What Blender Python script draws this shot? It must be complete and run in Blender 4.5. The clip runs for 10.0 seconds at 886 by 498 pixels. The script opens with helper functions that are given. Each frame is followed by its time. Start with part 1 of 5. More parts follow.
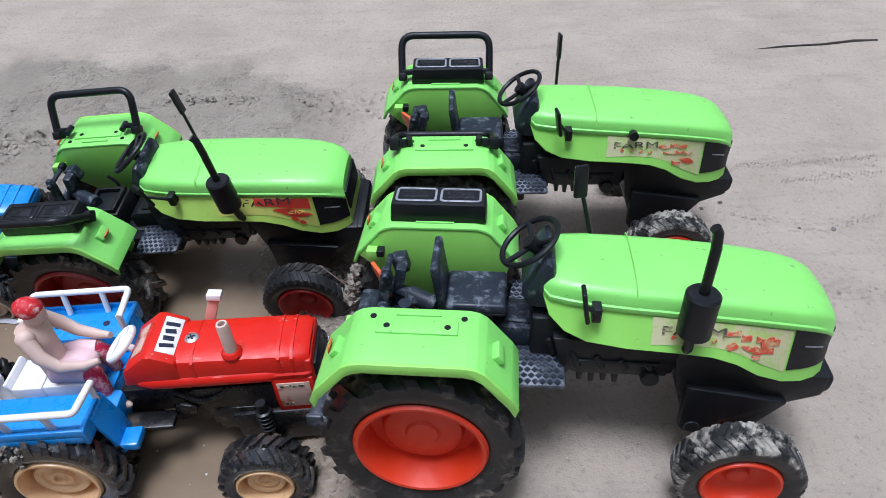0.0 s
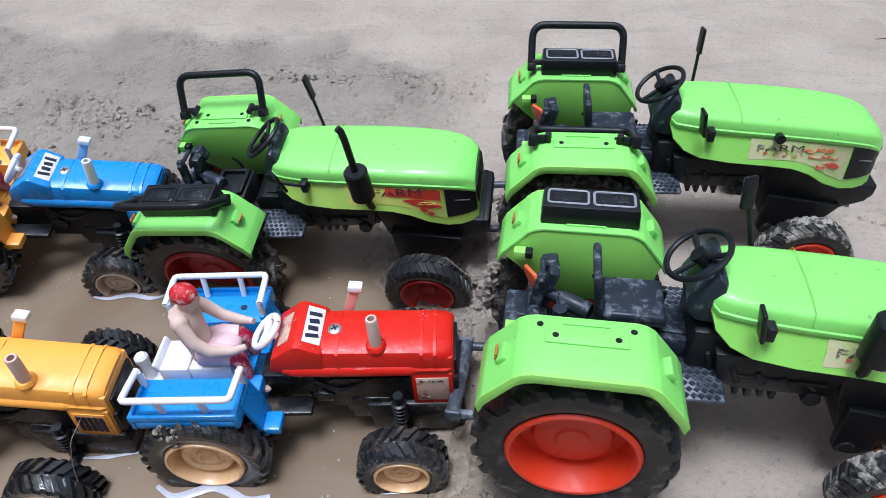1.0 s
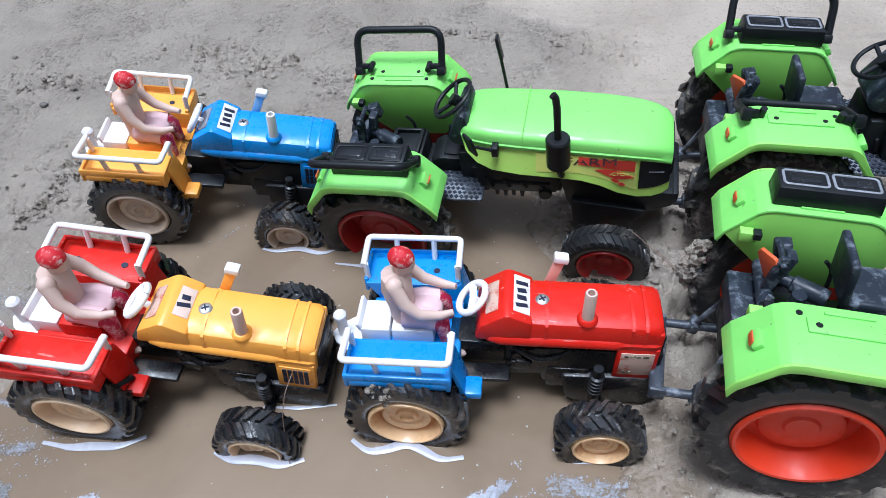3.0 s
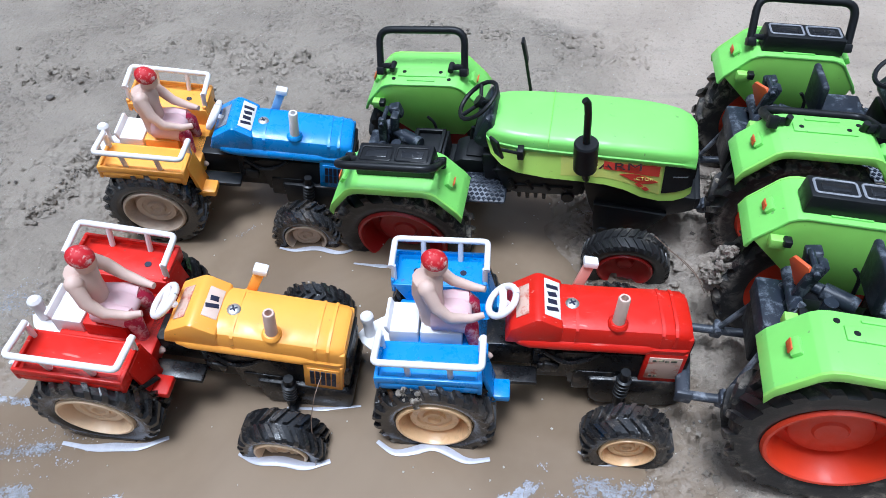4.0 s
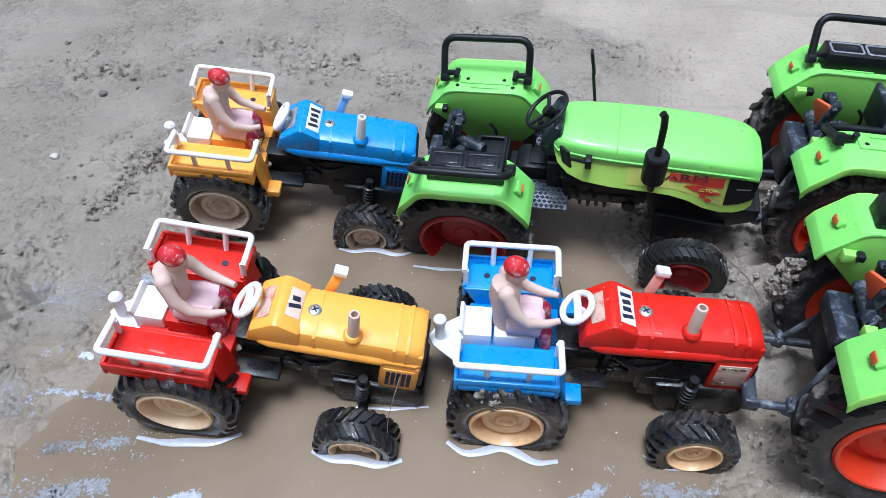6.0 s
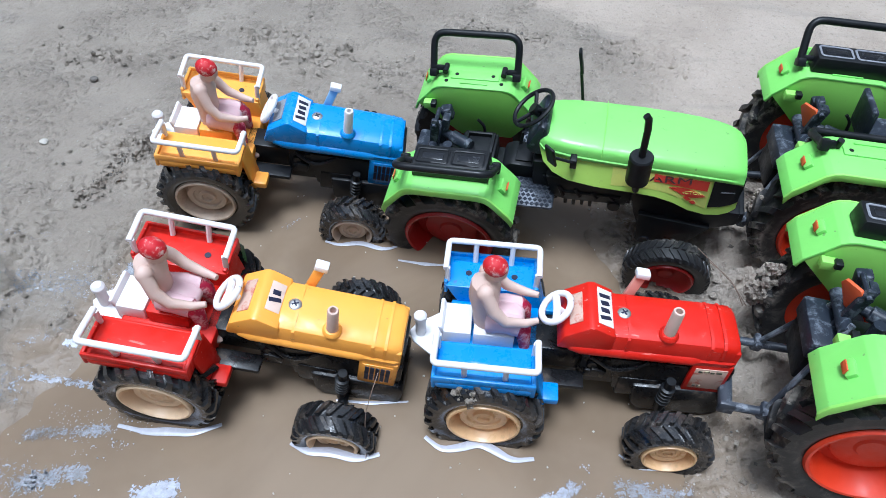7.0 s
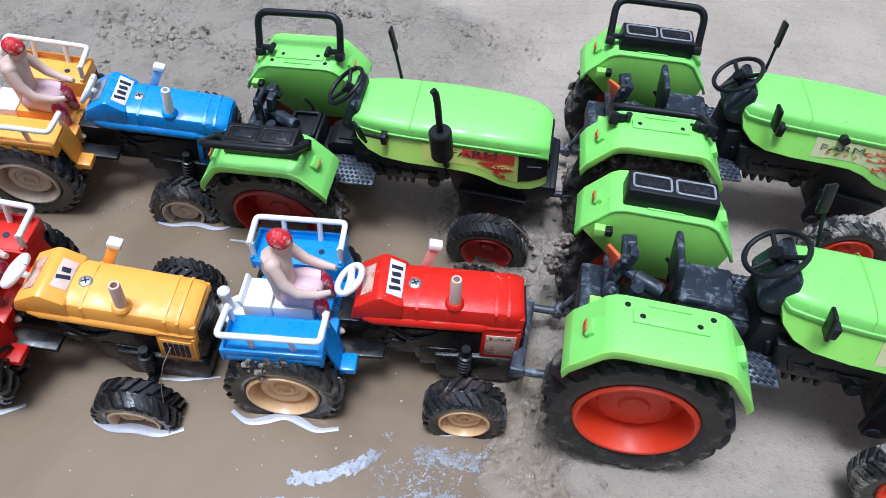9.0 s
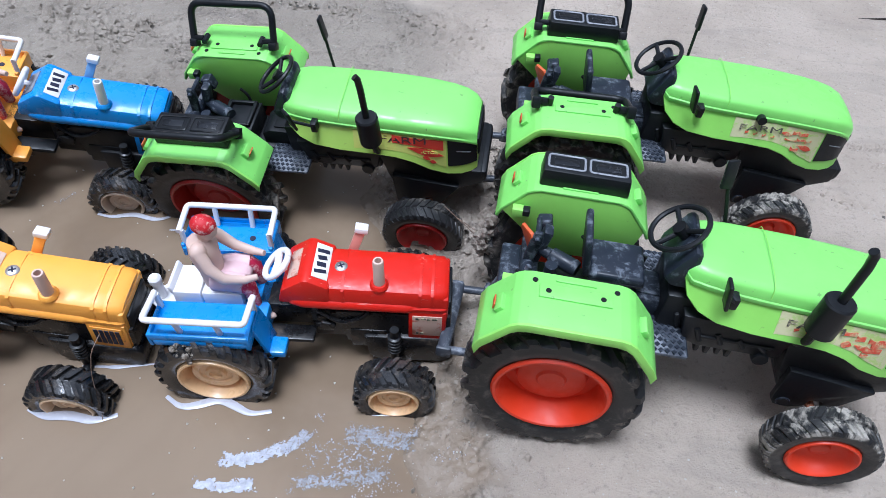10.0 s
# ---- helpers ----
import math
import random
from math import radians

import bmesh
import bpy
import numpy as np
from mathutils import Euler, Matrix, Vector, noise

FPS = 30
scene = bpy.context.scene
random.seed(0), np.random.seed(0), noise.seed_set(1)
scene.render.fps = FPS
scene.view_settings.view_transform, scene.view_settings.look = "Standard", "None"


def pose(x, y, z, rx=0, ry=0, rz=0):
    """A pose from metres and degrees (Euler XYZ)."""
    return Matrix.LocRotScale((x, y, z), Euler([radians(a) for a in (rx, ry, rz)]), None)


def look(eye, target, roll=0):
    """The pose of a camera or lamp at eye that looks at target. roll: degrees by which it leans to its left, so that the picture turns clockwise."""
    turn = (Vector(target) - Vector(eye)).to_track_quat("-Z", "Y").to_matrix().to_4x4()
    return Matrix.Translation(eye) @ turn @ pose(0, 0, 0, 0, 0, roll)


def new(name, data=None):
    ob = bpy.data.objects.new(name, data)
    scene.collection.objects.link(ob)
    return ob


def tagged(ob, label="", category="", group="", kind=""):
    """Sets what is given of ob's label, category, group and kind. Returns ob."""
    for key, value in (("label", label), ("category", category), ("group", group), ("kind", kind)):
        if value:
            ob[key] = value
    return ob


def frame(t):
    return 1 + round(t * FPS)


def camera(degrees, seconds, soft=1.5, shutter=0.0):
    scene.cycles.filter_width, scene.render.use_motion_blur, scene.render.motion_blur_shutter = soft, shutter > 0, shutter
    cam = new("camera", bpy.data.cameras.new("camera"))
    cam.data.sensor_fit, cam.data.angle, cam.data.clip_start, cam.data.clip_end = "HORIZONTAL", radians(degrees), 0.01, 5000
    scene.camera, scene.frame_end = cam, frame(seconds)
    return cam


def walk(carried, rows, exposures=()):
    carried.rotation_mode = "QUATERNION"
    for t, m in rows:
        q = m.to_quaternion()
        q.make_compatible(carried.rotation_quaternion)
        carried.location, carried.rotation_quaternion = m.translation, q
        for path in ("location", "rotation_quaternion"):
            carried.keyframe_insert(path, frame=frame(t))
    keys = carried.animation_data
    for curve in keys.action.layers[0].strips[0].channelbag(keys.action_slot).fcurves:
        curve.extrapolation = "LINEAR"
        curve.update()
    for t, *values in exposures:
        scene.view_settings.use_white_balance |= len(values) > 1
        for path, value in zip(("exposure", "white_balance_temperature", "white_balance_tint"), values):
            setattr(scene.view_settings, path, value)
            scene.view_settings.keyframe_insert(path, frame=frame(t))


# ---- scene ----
cam = camera(67.75, 10.0, soft=0.6, shutter=0.12)
PATH = [
    (0, (0.01156, 0.01655, 0.36882), (0.00274, 0.38479, 0.03071), -1.689),
    (0.5, (-0.01686, 0.02400, 0.37470), (-0.03968, 0.38584, 0.03039), -1.679),
    (1, (-0.05228, 0.02911, 0.38154), (-0.08915, 0.37985, 0.02710), -2.456),
    (1.5, (-0.07729, 0.03543, 0.38558), (-0.12267, 0.38133, 0.02740), -3.101),
    (2, (-0.10624, 0.04132, 0.38785), (-0.15819, 0.37814, 0.02199), -3.402),
    (2.5, (-0.13191, 0.03582, 0.38779), (-0.19288, 0.36128, 0.01315), -3.908),
    (3, (-0.15619, 0.02864, 0.38894), (-0.21928, 0.34972, 0.01088), -3.247),
    (3.2, (-0.164, 0.029, 0.389), (-0.409, 1.310, -1.127), -2.9),
    (4.3, (-0.19686, 0.02557, 0.39387), (-0.24385, 0.34481, 0.01192), -0.444),
    (4.5, (-0.20572, 0.02180, 0.39276), (-0.25386, 0.33887, 0.00917), -0.377),
    (5, (-0.22268, 0.01245, 0.39349), (-0.27176, 0.32635, 0.00741), 0.055),
    (5.5, (-0.23815, 0.01140, 0.39603), (-0.28357, 0.32828, 0.01195), 0.782),
    (5.7, (-0.23872, 0.01375, 0.40116), (-0.28266, 0.33433, 0.01998), 1.131),
    (6.8, (-0.231, 0.021, 0.404), (-0.406, 1.298, -1.125), 2.2),
    (7, (-0.22664, 0.02303, 0.40802), (-0.26891, 0.33615, 0.02051), 2.610),
    (7.5, (-0.19486, 0.02445, 0.40922), (-0.23290, 0.33608, 0.02006), 3.399),
    (8, (-0.16332, 0.02839, 0.41101), (-0.19576, 0.34007, 0.02139), 3.862),
    (8.5, (-0.13806, 0.02799, 0.41012), (-0.16145, 0.34008, 0.02018), 4.645),
    (9, (-0.11635, 0.02431, 0.41132), (-0.13253, 0.33691, 0.02142), 5.279),
    (9.5, (-0.09329, 0.01901, 0.41320), (-0.10548, 0.33185, 0.02335), 5.232),
    (10, (-0.07518, 0.01650, 0.41560), (-0.08104, 0.32743, 0.02408), 5.611),
]
walk(cam, [(t, look(eye, target, roll)) for t, eye, target, roll in PATH], [(0, 0.45, 5400, 12), (1, 0.53, 5400, 11), (2, 0.60, 5380, 10), (3, 0.62, 5260, 9), (5.5, 0.64, 5220, 8), (7, 0.64, 5220, 7), (8.5, 0.60, 5240, 8), (10, 0.57, 5240, 11)])

# ---------------------------------------------------------------- sky and sun
world = bpy.data.worlds.new("overcast_sky")
scene.world = world
world.use_nodes = True
wn, wl = world.node_tree.nodes, world.node_tree.links
sky = wn.new("ShaderNodeTexSky")
sky.sky_type = 'NISHITA'
sky.sun_disc = False
sky.sun_elevation, sky.sun_rotation = radians(83), radians(-125)
sky.air_density, sky.dust_density, sky.ozone_density = 1.0, 4.0, 1.0
pale = wn.new("ShaderNodeHueSaturation")
pale.inputs["Saturation"].default_value = 0.25
wl.new(sky.outputs[0], pale.inputs["Color"])
wl.new(pale.outputs[0], wn["Background"].inputs[0])
wn["Background"].inputs[1].default_value = 0.092

sun = new("sun", bpy.data.lights.new("sun", 'SUN'))
sun.data.energy, sun.data.angle, sun.data.color = 2.4, radians(20), (1.0, 0.97, 0.92)
sun.matrix_world = look((-0.24, -0.17, 2.4), (0, 0, 0))


# ---------------------------------------------------------------- materials
def material(name):
    m = bpy.data.materials.new(name)
    m.use_nodes = True
    return m, m.node_tree.nodes, m.node_tree.links, m.node_tree.nodes["Principled BSDF"]


def mix(nodes, links, fac, a, b, kind='MIX'):
    n = nodes.new("ShaderNodeMix")
    n.data_type, n.blend_type = 'RGBA', kind
    for socket, v in ((n.inputs["Factor"], fac), (n.inputs[6], a), (n.inputs[7], b)):
        if isinstance(v, (int, float)):
            socket.default_value = v
        elif isinstance(v, tuple):
            socket.default_value = (*v, 1)
        else:
            links.new(v, socket)
    return n.outputs[2]


def noise_tex(nodes, links, coord, scale, detail=6, rough=0.6, dist=0.0):
    n = nodes.new("ShaderNodeTexNoise")
    n.inputs["Scale"].default_value, n.inputs["Detail"].default_value = scale, detail
    n.inputs["Roughness"].default_value, n.inputs["Distortion"].default_value = rough, dist
    links.new(coord, n.inputs["Vector"])
    return n.outputs["Fac"]


def ramp(nodes, links, value, a, b, va=0.0, vb=1.0):
    n = nodes.new("ShaderNodeMapRange")
    n.interpolation_type = 'SMOOTHSTEP'
    for k, v in zip(("From Min", "From Max", "To Min", "To Max"), (a, b, va, vb)):
        n.inputs[k].default_value = v
    links.new(value, n.inputs["Value"])
    return n.outputs[0]


def bump(nodes, links, bsdf, height, strength, distance):
    n = nodes.new("ShaderNodeBump")
    n.inputs["Strength"].default_value, n.inputs["Distance"].default_value = strength, distance
    links.new(height, n.inputs["Height"])
    links.new(n.outputs[0], bsdf.inputs["Normal"])


MUD = (0.30, 0.255, 0.20)


def plastic(name, colour, rough=0.3, dust=0.25, dust_colour=(0.42, 0.38, 0.32), dust_at=0.62, coat=0.0, shine=0.5, dust_scale=75, specks=0.0, scratches=0.0):
    """Moulded plastic with faint colour drift, scratches and dusty patches."""
    m, n, l, b = material(name)
    co = n.new("ShaderNodeTexCoord").outputs["Object"]
    drift = noise_tex(n, l, co, 35, 3)
    fine = noise_tex(n, l, co, 420, 4, 0.7)
    dirt = noise_tex(n, l, co, dust_scale, 8, 0.72, 0.4)
    light = tuple(min(1, c * 1.12) for c in colour)
    dark = tuple(c * 0.88 for c in colour)
    base = mix(n, l, drift, dark, light)
    mask = ramp(n, l, dirt, dust_at, dust_at + 0.16, 0.0, dust)
    base = mix(n, l, mask, base, dust_colour)
    if specks:
        base = mix(n, l, ramp(n, l, noise_tex(n, l, co, 230, 3, 0.5), 0.69, 0.73, 0.0, specks), base, tuple(c * 0.3 for c in MUD))
        base = mix(n, l, ramp(n, l, noise_tex(n, l, co, 16, 6, 0.75, 1.2), 0.56, 0.70, 0.0, 0.10), base, dust_colour)
    if scratches:
        drawn = n.new("ShaderNodeMapping")
        drawn.inputs["Scale"].default_value, drawn.inputs["Rotation"].default_value = (45, 420, 420), (0, 0, radians(24))
        l.new(co, drawn.inputs["Vector"])
        base = mix(n, l, ramp(n, l, noise_tex(n, l, drawn.outputs[0], 1.0, 3, 0.6, 0.3), 0.66, 0.72, 0.0, scratches), base, dust_colour)
    l.new(base, b.inputs["Base Color"])
    l.new(ramp(n, l, dirt, 0.35, 0.75, rough, min(0.9, rough + 0.35)), b.inputs["Roughness"])
    b.inputs["Coat Weight"].default_value = coat
    b.inputs["Specular IOR Level"].default_value = shine
    bump(n, l, b, fine, 0.12, 0.0004)
    return m


GREEN = plastic("lime_green_plastic", (0.258, 0.68, 0.135), 0.28, 0.14, specks=0.45)
LIME = plastic("yellow_green_side_plastic", (0.47, 0.71, 0.125), 0.30, 0.18, specks=0.22)
LEAF = plastic("leaf_green_side_plastic", (0.31, 0.69, 0.115), 0.30, 0.18, specks=0.22)
RED = plastic("glossy_red_plastic", (0.58, 0.013, 0.005), 0.28, 0.35, (0.66, 0.30, 0.26), 0.60, shine=0.32, dust_scale=130, specks=0.3, scratches=0.6)
BLUE = plastic("glossy_blue_plastic", (0.03, 0.25, 0.68), 0.20, 0.14, (0.4, 0.5, 0.62), specks=0.4, scratches=0.45)
YELLOW = plastic("glossy_amber_plastic", (0.98, 0.405, 0.055), 0.30, 0.10, (0.62, 0.42, 0.22), specks=0.35, scratches=0.35)
WHITE = plastic("white_plastic", (0.78, 0.76, 0.76), 0.35, 0.2, (0.5, 0.45, 0.38))
CREAM = plastic("cream_rim_plastic", (0.86, 0.63, 0.40), 0.34, 0.4, (0.55, 0.38, 0.24), 0.56)
RIM_RED = plastic("orange_red_rim_plastic", (0.68, 0.042, 0.008), 0.38, 0.2, (0.45, 0.16, 0.10), 0.62)
# wet, dirty red rim; shade is put into the colour too
RIM_WET_SHADED = plastic("wet_shaded_red_rim_plastic", (0.36, 0.011, 0.009), 0.28, 0.3, (0.16, 0.05, 0.04), 0.54)
WORN = plastic("worn_pinkish_sticker", (0.58, 0.40, 0.32), 0.42, 0.85, (0.46, 0.10, 0.06), 0.50, dust_scale=120, scratches=0.5)
BLACK = plastic("black_plastic", (0.009, 0.010, 0.012), 0.30, 0.12, (0.16, 0.15, 0.14), 0.62, shine=0.28)
GRIMY = plastic("mud_stained_black_plastic", (0.009, 0.009, 0.010), 0.22, 0.5, (0.15, 0.11, 0.08), 0.54, shine=0.35, dust_scale=120)
DUSTY = plastic("dusty_black_plastic", (0.018, 0.023, 0.034), 0.32, 0.48, (0.25, 0.28, 0.33), 0.50, shine=0.3, dust_scale=125)


def rubber(name, tread_r, tread_mud, side_mud, mud=(0.34, 0.30, 0.25), gloss=0.42, bare=0.42, shine=0.35):
    """Black rubber; dried mud sits in the tread, a thin film on the side walls. tread_r: where the tread begins."""
    m, n, l, b = material(name)
    co = n.new("ShaderNodeTexCoord").outputs["Object"]
    sep = n.new("ShaderNodeSeparateXYZ")
    l.new(co, sep.inputs[0])
    shift = n.new("ShaderNodeVectorMath")
    shift.operation = 'MULTIPLY_ADD'
    l.new(n.new("ShaderNodeObjectInfo").outputs["Random"], shift.inputs[0])
    shift.inputs[1].default_value = (3, 5, 7)
    l.new(co, shift.inputs[2])
    co = shift.outputs[0]
    flat = n.new("ShaderNodeCombineXYZ")
    l.new(sep.outputs[0], flat.inputs[0])
    l.new(sep.outputs[2], flat.inputs[2])
    rad = n.new("ShaderNodeVectorMath")
    rad.operation = 'LENGTH'
    l.new(flat.outputs[0], rad.inputs[0])
    tread = ramp(n, l, rad.outputs["Value"], tread_r * 0.96, tread_r * 1.02, side_mud, tread_mud)
    clump = ramp(n, l, noise_tex(n, l, co, 95, 7, 0.7, 0.5), 0.46, 0.62)
    patch = ramp(n, l, noise_tex(n, l, co, 30, 4, 0.6, 0.3), bare, bare + 0.18)
    k = n.new("ShaderNodeMath")
    k.operation = 'MULTIPLY'
    l.new(clump, k.inputs[0])
    l.new(patch, k.inputs[1])
    q = n.new("ShaderNodeMath")
    q.operation = 'MULTIPLY'
    l.new(k.outputs[0], q.inputs[0])
    l.new(tread, q.inputs[1])
    base = mix(n, l, noise_tex(n, l, co, 60, 4), (0.010, 0.010, 0.011), (0.026, 0.026, 0.027))
    l.new(mix(n, l, q.outputs[0], base, mud), b.inputs["Base Color"])
    l.new(ramp(n, l, q.outputs[0], 0.0, 0.5, gloss, 0.9), b.inputs["Roughness"])
    b.inputs["Specular IOR Level"].default_value = shine
    bump(n, l, b, noise_tex(n, l, co, 330, 4, 0.7), 0.25, 0.0006)
    return m


RUBBER = rubber("black_rubber", 0.046, 0.75, 0.22)
MUDDY = rubber("mud_caked_rubber", 0.0288, 0.90, 0.10, (0.37, 0.34, 0.295), bare=0.31)
FINE = rubber("wet_fine_tread_rubber", 0.0288, 0.35, 0.10, (0.40, 0.36, 0.30), 0.28)
SMALL_RUBBER = rubber("wet_black_rubber", 0.0225, 0.16, 0.34, (0.29, 0.22, 0.155), 0.14, shine=0.7)
CREAM_WET = plastic("wet_tan_rim_plastic", (0.80, 0.52, 0.27), 0.22, 0.5, (0.45, 0.28, 0.16), 0.54)
CREAM_GREY = plastic("muddy_beige_rim_plastic", (0.60, 0.47, 0.35), 0.42, 0.5, (0.38, 0.29, 0.21), 0.50)
ORANGE = plastic("orange_reflector_plastic", (0.62, 0.11, 0.028), 0.35, 0.3)
STEEL = plastic("dull_steel", (0.55, 0.54, 0.52), 0.3, 0.2)
STEEL.node_tree.nodes["Principled BSDF"].inputs["Metallic"].default_value = 0.9
BARK = plastic("dark_bark", (0.035, 0.026, 0.022), 0.8, 0.2)
RUST = plastic("rusty_brown_metal", (0.22, 0.08, 0.04), 0.6, 0.4)
SKIN = plastic("pale_peach_plastic", (0.62, 0.45, 0.38), 0.5, 0.35, (0.5, 0.4, 0.33), 0.55)
CAP = plastic("painted_red_plastic", (0.50, 0.006, 0.014), 0.5, 1.0, (0.72, 0.54, 0.49), 0.51, dust_scale=150)
PINK = plastic("pink_painted_plastic", (0.70, 0.47, 0.49), 0.45, 0.4, (0.72, 0.60, 0.57), 0.48)
MAROON = plastic("crimson_painted_plastic", (0.45, 0.012, 0.06), 0.5, 0.9, (0.70, 0.44, 0.44), 0.44, dust_scale=150)
STICKER = plastic("white_paper_sticker", (0.72, 0.68, 0.64), 0.45, 0.5, (0.5, 0.4, 0.33), 0.55)
PALE_STICKER = plastic("faded_pinkish_sticker", (0.72, 0.55, 0.46), 0.45, 0.5, (0.62, 0.40, 0.28), 0.5)
INK = plastic("dark_blue_ink", (0.012, 0.014, 0.04), 0.45, 0.1)
FADED = plastic("faded_dark_print", (0.07, 0.065, 0.05), 0.5, 0.8, (0.6, 0.55, 0.35), 0.47, dust_scale=160)
DECAL = plastic("worn_yellow_decal", (0.62, 0.68, 0.15), 0.4, 0.6, (0.52, 0.62, 0.16), 0.48)
DARK_PRINT = plastic("dark_brown_print", (0.045, 0.022, 0.022), 0.45, 0.5, (0.40, 0.08, 0.05), 0.52, dust_scale=150)
DECAL_WORN = plastic("scuffed_beige_decal", (0.60, 0.58, 0.34), 0.42, 0.95, (0.42, 0.60, 0.16), 0.44, dust_scale=110)
WORN_RED = plastic("scuffed_red_print", (0.60, 0.07, 0.03), 0.45, 0.85, (0.58, 0.52, 0.28), 0.46, dust_scale=190)
DECAL_RED = plastic("red_decal_print", (0.60, 0.05, 0.03), 0.4, 0.3, (0.6, 0.5, 0.3), 0.55)
STALK_PINK = plastic("frosted_pink_plastic", (0.66, 0.30, 0.24), 0.35, 0.3, (0.7, 0.5, 0.45), 0.55)
STALK_BLUE = plastic("frosted_blue_plastic", (0.26, 0.45, 0.68), 0.35, 0.3, (0.6, 0.66, 0.7), 0.55)
PLATE = plastic("dusty_grey_black_plastic", (0.045, 0.052, 0.068), 0.4, 0.7, (0.27, 0.29, 0.33), 0.46)
MIRROR = plastic("mirror_foil", (0.72, 0.74, 0.74), 0.06, 0.1)
MIRROR.node_tree.nodes["Principled BSDF"].inputs["Metallic"].default_value = 1.0
GLOSS = plastic("glossy_black_pane", (0.012, 0.013, 0.016), 0.12, 0.5, (0.30, 0.31, 0.34), 0.52)
GREY = plastic("silver_grey_print", (0.26, 0.27, 0.30), 0.4, 0.5, (0.08, 0.08, 0.09), 0.48, dust_scale=140)
# pale colour standing for sky reflected at waterlines and on wet grit
GLINT = plastic("painted_sky_glint", (0.43, 0.43, 0.48), 0.18, 0.5, (0.33, 0.31, 0.31), 0.56)


def ground_material():
    """Wet sandy mud on old concrete: damp and dark round the puddle, paler and drier away from it."""
    m, n, l, b = material("wet_sandy_mud")
    geo = n.new("ShaderNodeNewGeometry").outputs["Position"]
    big = noise_tex(n, l, geo, 2.6, 5, 0.55, 0.4)
    mid = noise_tex(n, l, geo, 11, 6, 0.6, 0.5)
    streak_map = n.new("ShaderNodeMapping")
    streak_map.inputs["Scale"].default_value, streak_map.inputs["Rotation"].default_value = (0.35, 1.6, 1.0), (0, 0, radians(-12))
    l.new(geo, streak_map.inputs["Vector"])
    streak = noise_tex(n, l, streak_map.outputs[0], 26, 5, 0.6, 0.6)
    fine = noise_tex(n, l, geo, 210, 6, 0.7)
    grit = noise_tex(n, l, geo, 1100, 2, 0.5)
    sep = n.new("ShaderNodeSeparateXYZ")
    l.new(geo, sep.inputs[0])

    def lin(ax, ay, c, *more):
        """ax * x + ay * y + c and weighted noises, as one value."""
        out = None
        for src, k in ((sep.outputs[0], ax), (sep.outputs[1], ay), *more):
            q = n.new("ShaderNodeMath")
            q.operation = 'MULTIPLY_ADD'
            l.new(src, q.inputs[0])
            q.inputs[1].default_value = k
            if out is None:
                q.inputs[2].default_value = c
            else:
                l.new(out, q.inputs[2])
            out = q.outputs[0]
        return out
    dry = ramp(n, l, lin(1.0, 0.16, -0.185, (big, 0.24), (mid, 0.07)), -0.10, 0.03)
    far = ramp(n, l, lin(0.1, 1.0, -0.98, (big, 0.45), (mid, 0.12)), -0.02, 0.03)
    both = n.new("ShaderNodeMath")
    both.operation = 'MAXIMUM'
    l.new(dry, both.inputs[0])
    l.new(far, both.inputs[1])
    dry = both.outputs[0]
    pale_c = mix(n, l, ramp(n, l, mid, 0.25, 0.75), (0.405, 0.338, 0.274), (0.50, 0.424, 0.350))
    damp_c = mix(n, l, ramp(n, l, mid, 0.25, 0.75), (0.282, 0.241, 0.197), (0.376, 0.326, 0.268))
    base = mix(n, l, dry, damp_c, pale_c)
    base = mix(n, l, ramp(n, l, streak, 0.50, 0.72, 0, 0.30), base, (0.235, 0.21, 0.185))
    base = mix(n, l, ramp(n, l, fine, 0.52, 0.74, 0, 0.52), base, (0.15, 0.13, 0.11))
    base = mix(n, l, ramp(n, l, grit, 0.62, 0.76, 0, 0.5), base, (0.58, 0.55, 0.50))
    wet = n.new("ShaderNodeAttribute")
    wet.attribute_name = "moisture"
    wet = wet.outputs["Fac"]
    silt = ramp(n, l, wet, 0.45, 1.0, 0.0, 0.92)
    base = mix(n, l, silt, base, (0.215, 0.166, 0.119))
    l.new(base, b.inputs["Base Color"])
    rough = mix(n, l, dry, (0.42, 0.42, 0.42), (0.85, 0.85, 0.85))
    rough = mix(n, l, ramp(n, l, mid, 0.35, 0.7, 0, 0.5), rough, (0.75, 0.75, 0.75))
    film = ramp(n, l, noise_tex(n, l, geo, 48, 6, 0.7, 0.8), 0.52, 0.60)
    near = n.new("ShaderNodeMath")
    near.operation = 'MULTIPLY'
    l.new(film, near.inputs[0])
    l.new(ramp(n, l, wet, 0.0, 0.5), near.inputs[1])
    rough = mix(n, l, near.outputs[0], rough, (0.16, 0.16, 0.16))
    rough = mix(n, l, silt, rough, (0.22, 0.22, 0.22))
    l.new(rough, b.inputs["Roughness"])
    # crumbly lumps, a few millimetres across, in patches
    warp = n.new("ShaderNodeVectorMath")
    warp.operation = 'MULTIPLY_ADD'
    l.new(mid, warp.inputs[0])
    warp.inputs[1].default_value = (0.02, 0.03, 0)
    l.new(geo, warp.inputs[2])
    cells = n.new("ShaderNodeTexVoronoi")
    cells.feature = 'SMOOTH_F1'
    cells.inputs["Scale"].default_value, cells.inputs["Smoothness"].default_value = 170, 0.35
    l.new(warp.outputs[0], cells.inputs["Vector"])
    lump = n.new("ShaderNodeMath")
    lump.operation = 'MULTIPLY'
    l.new(ramp(n, l, cells.outputs["Distance"], 0.0, 0.75, 1.0, 0.0), lump.inputs[0])
    crumbly = mix(n, l, dry, (1.0, 1.0, 1.0), (0.12, 0.12, 0.12))
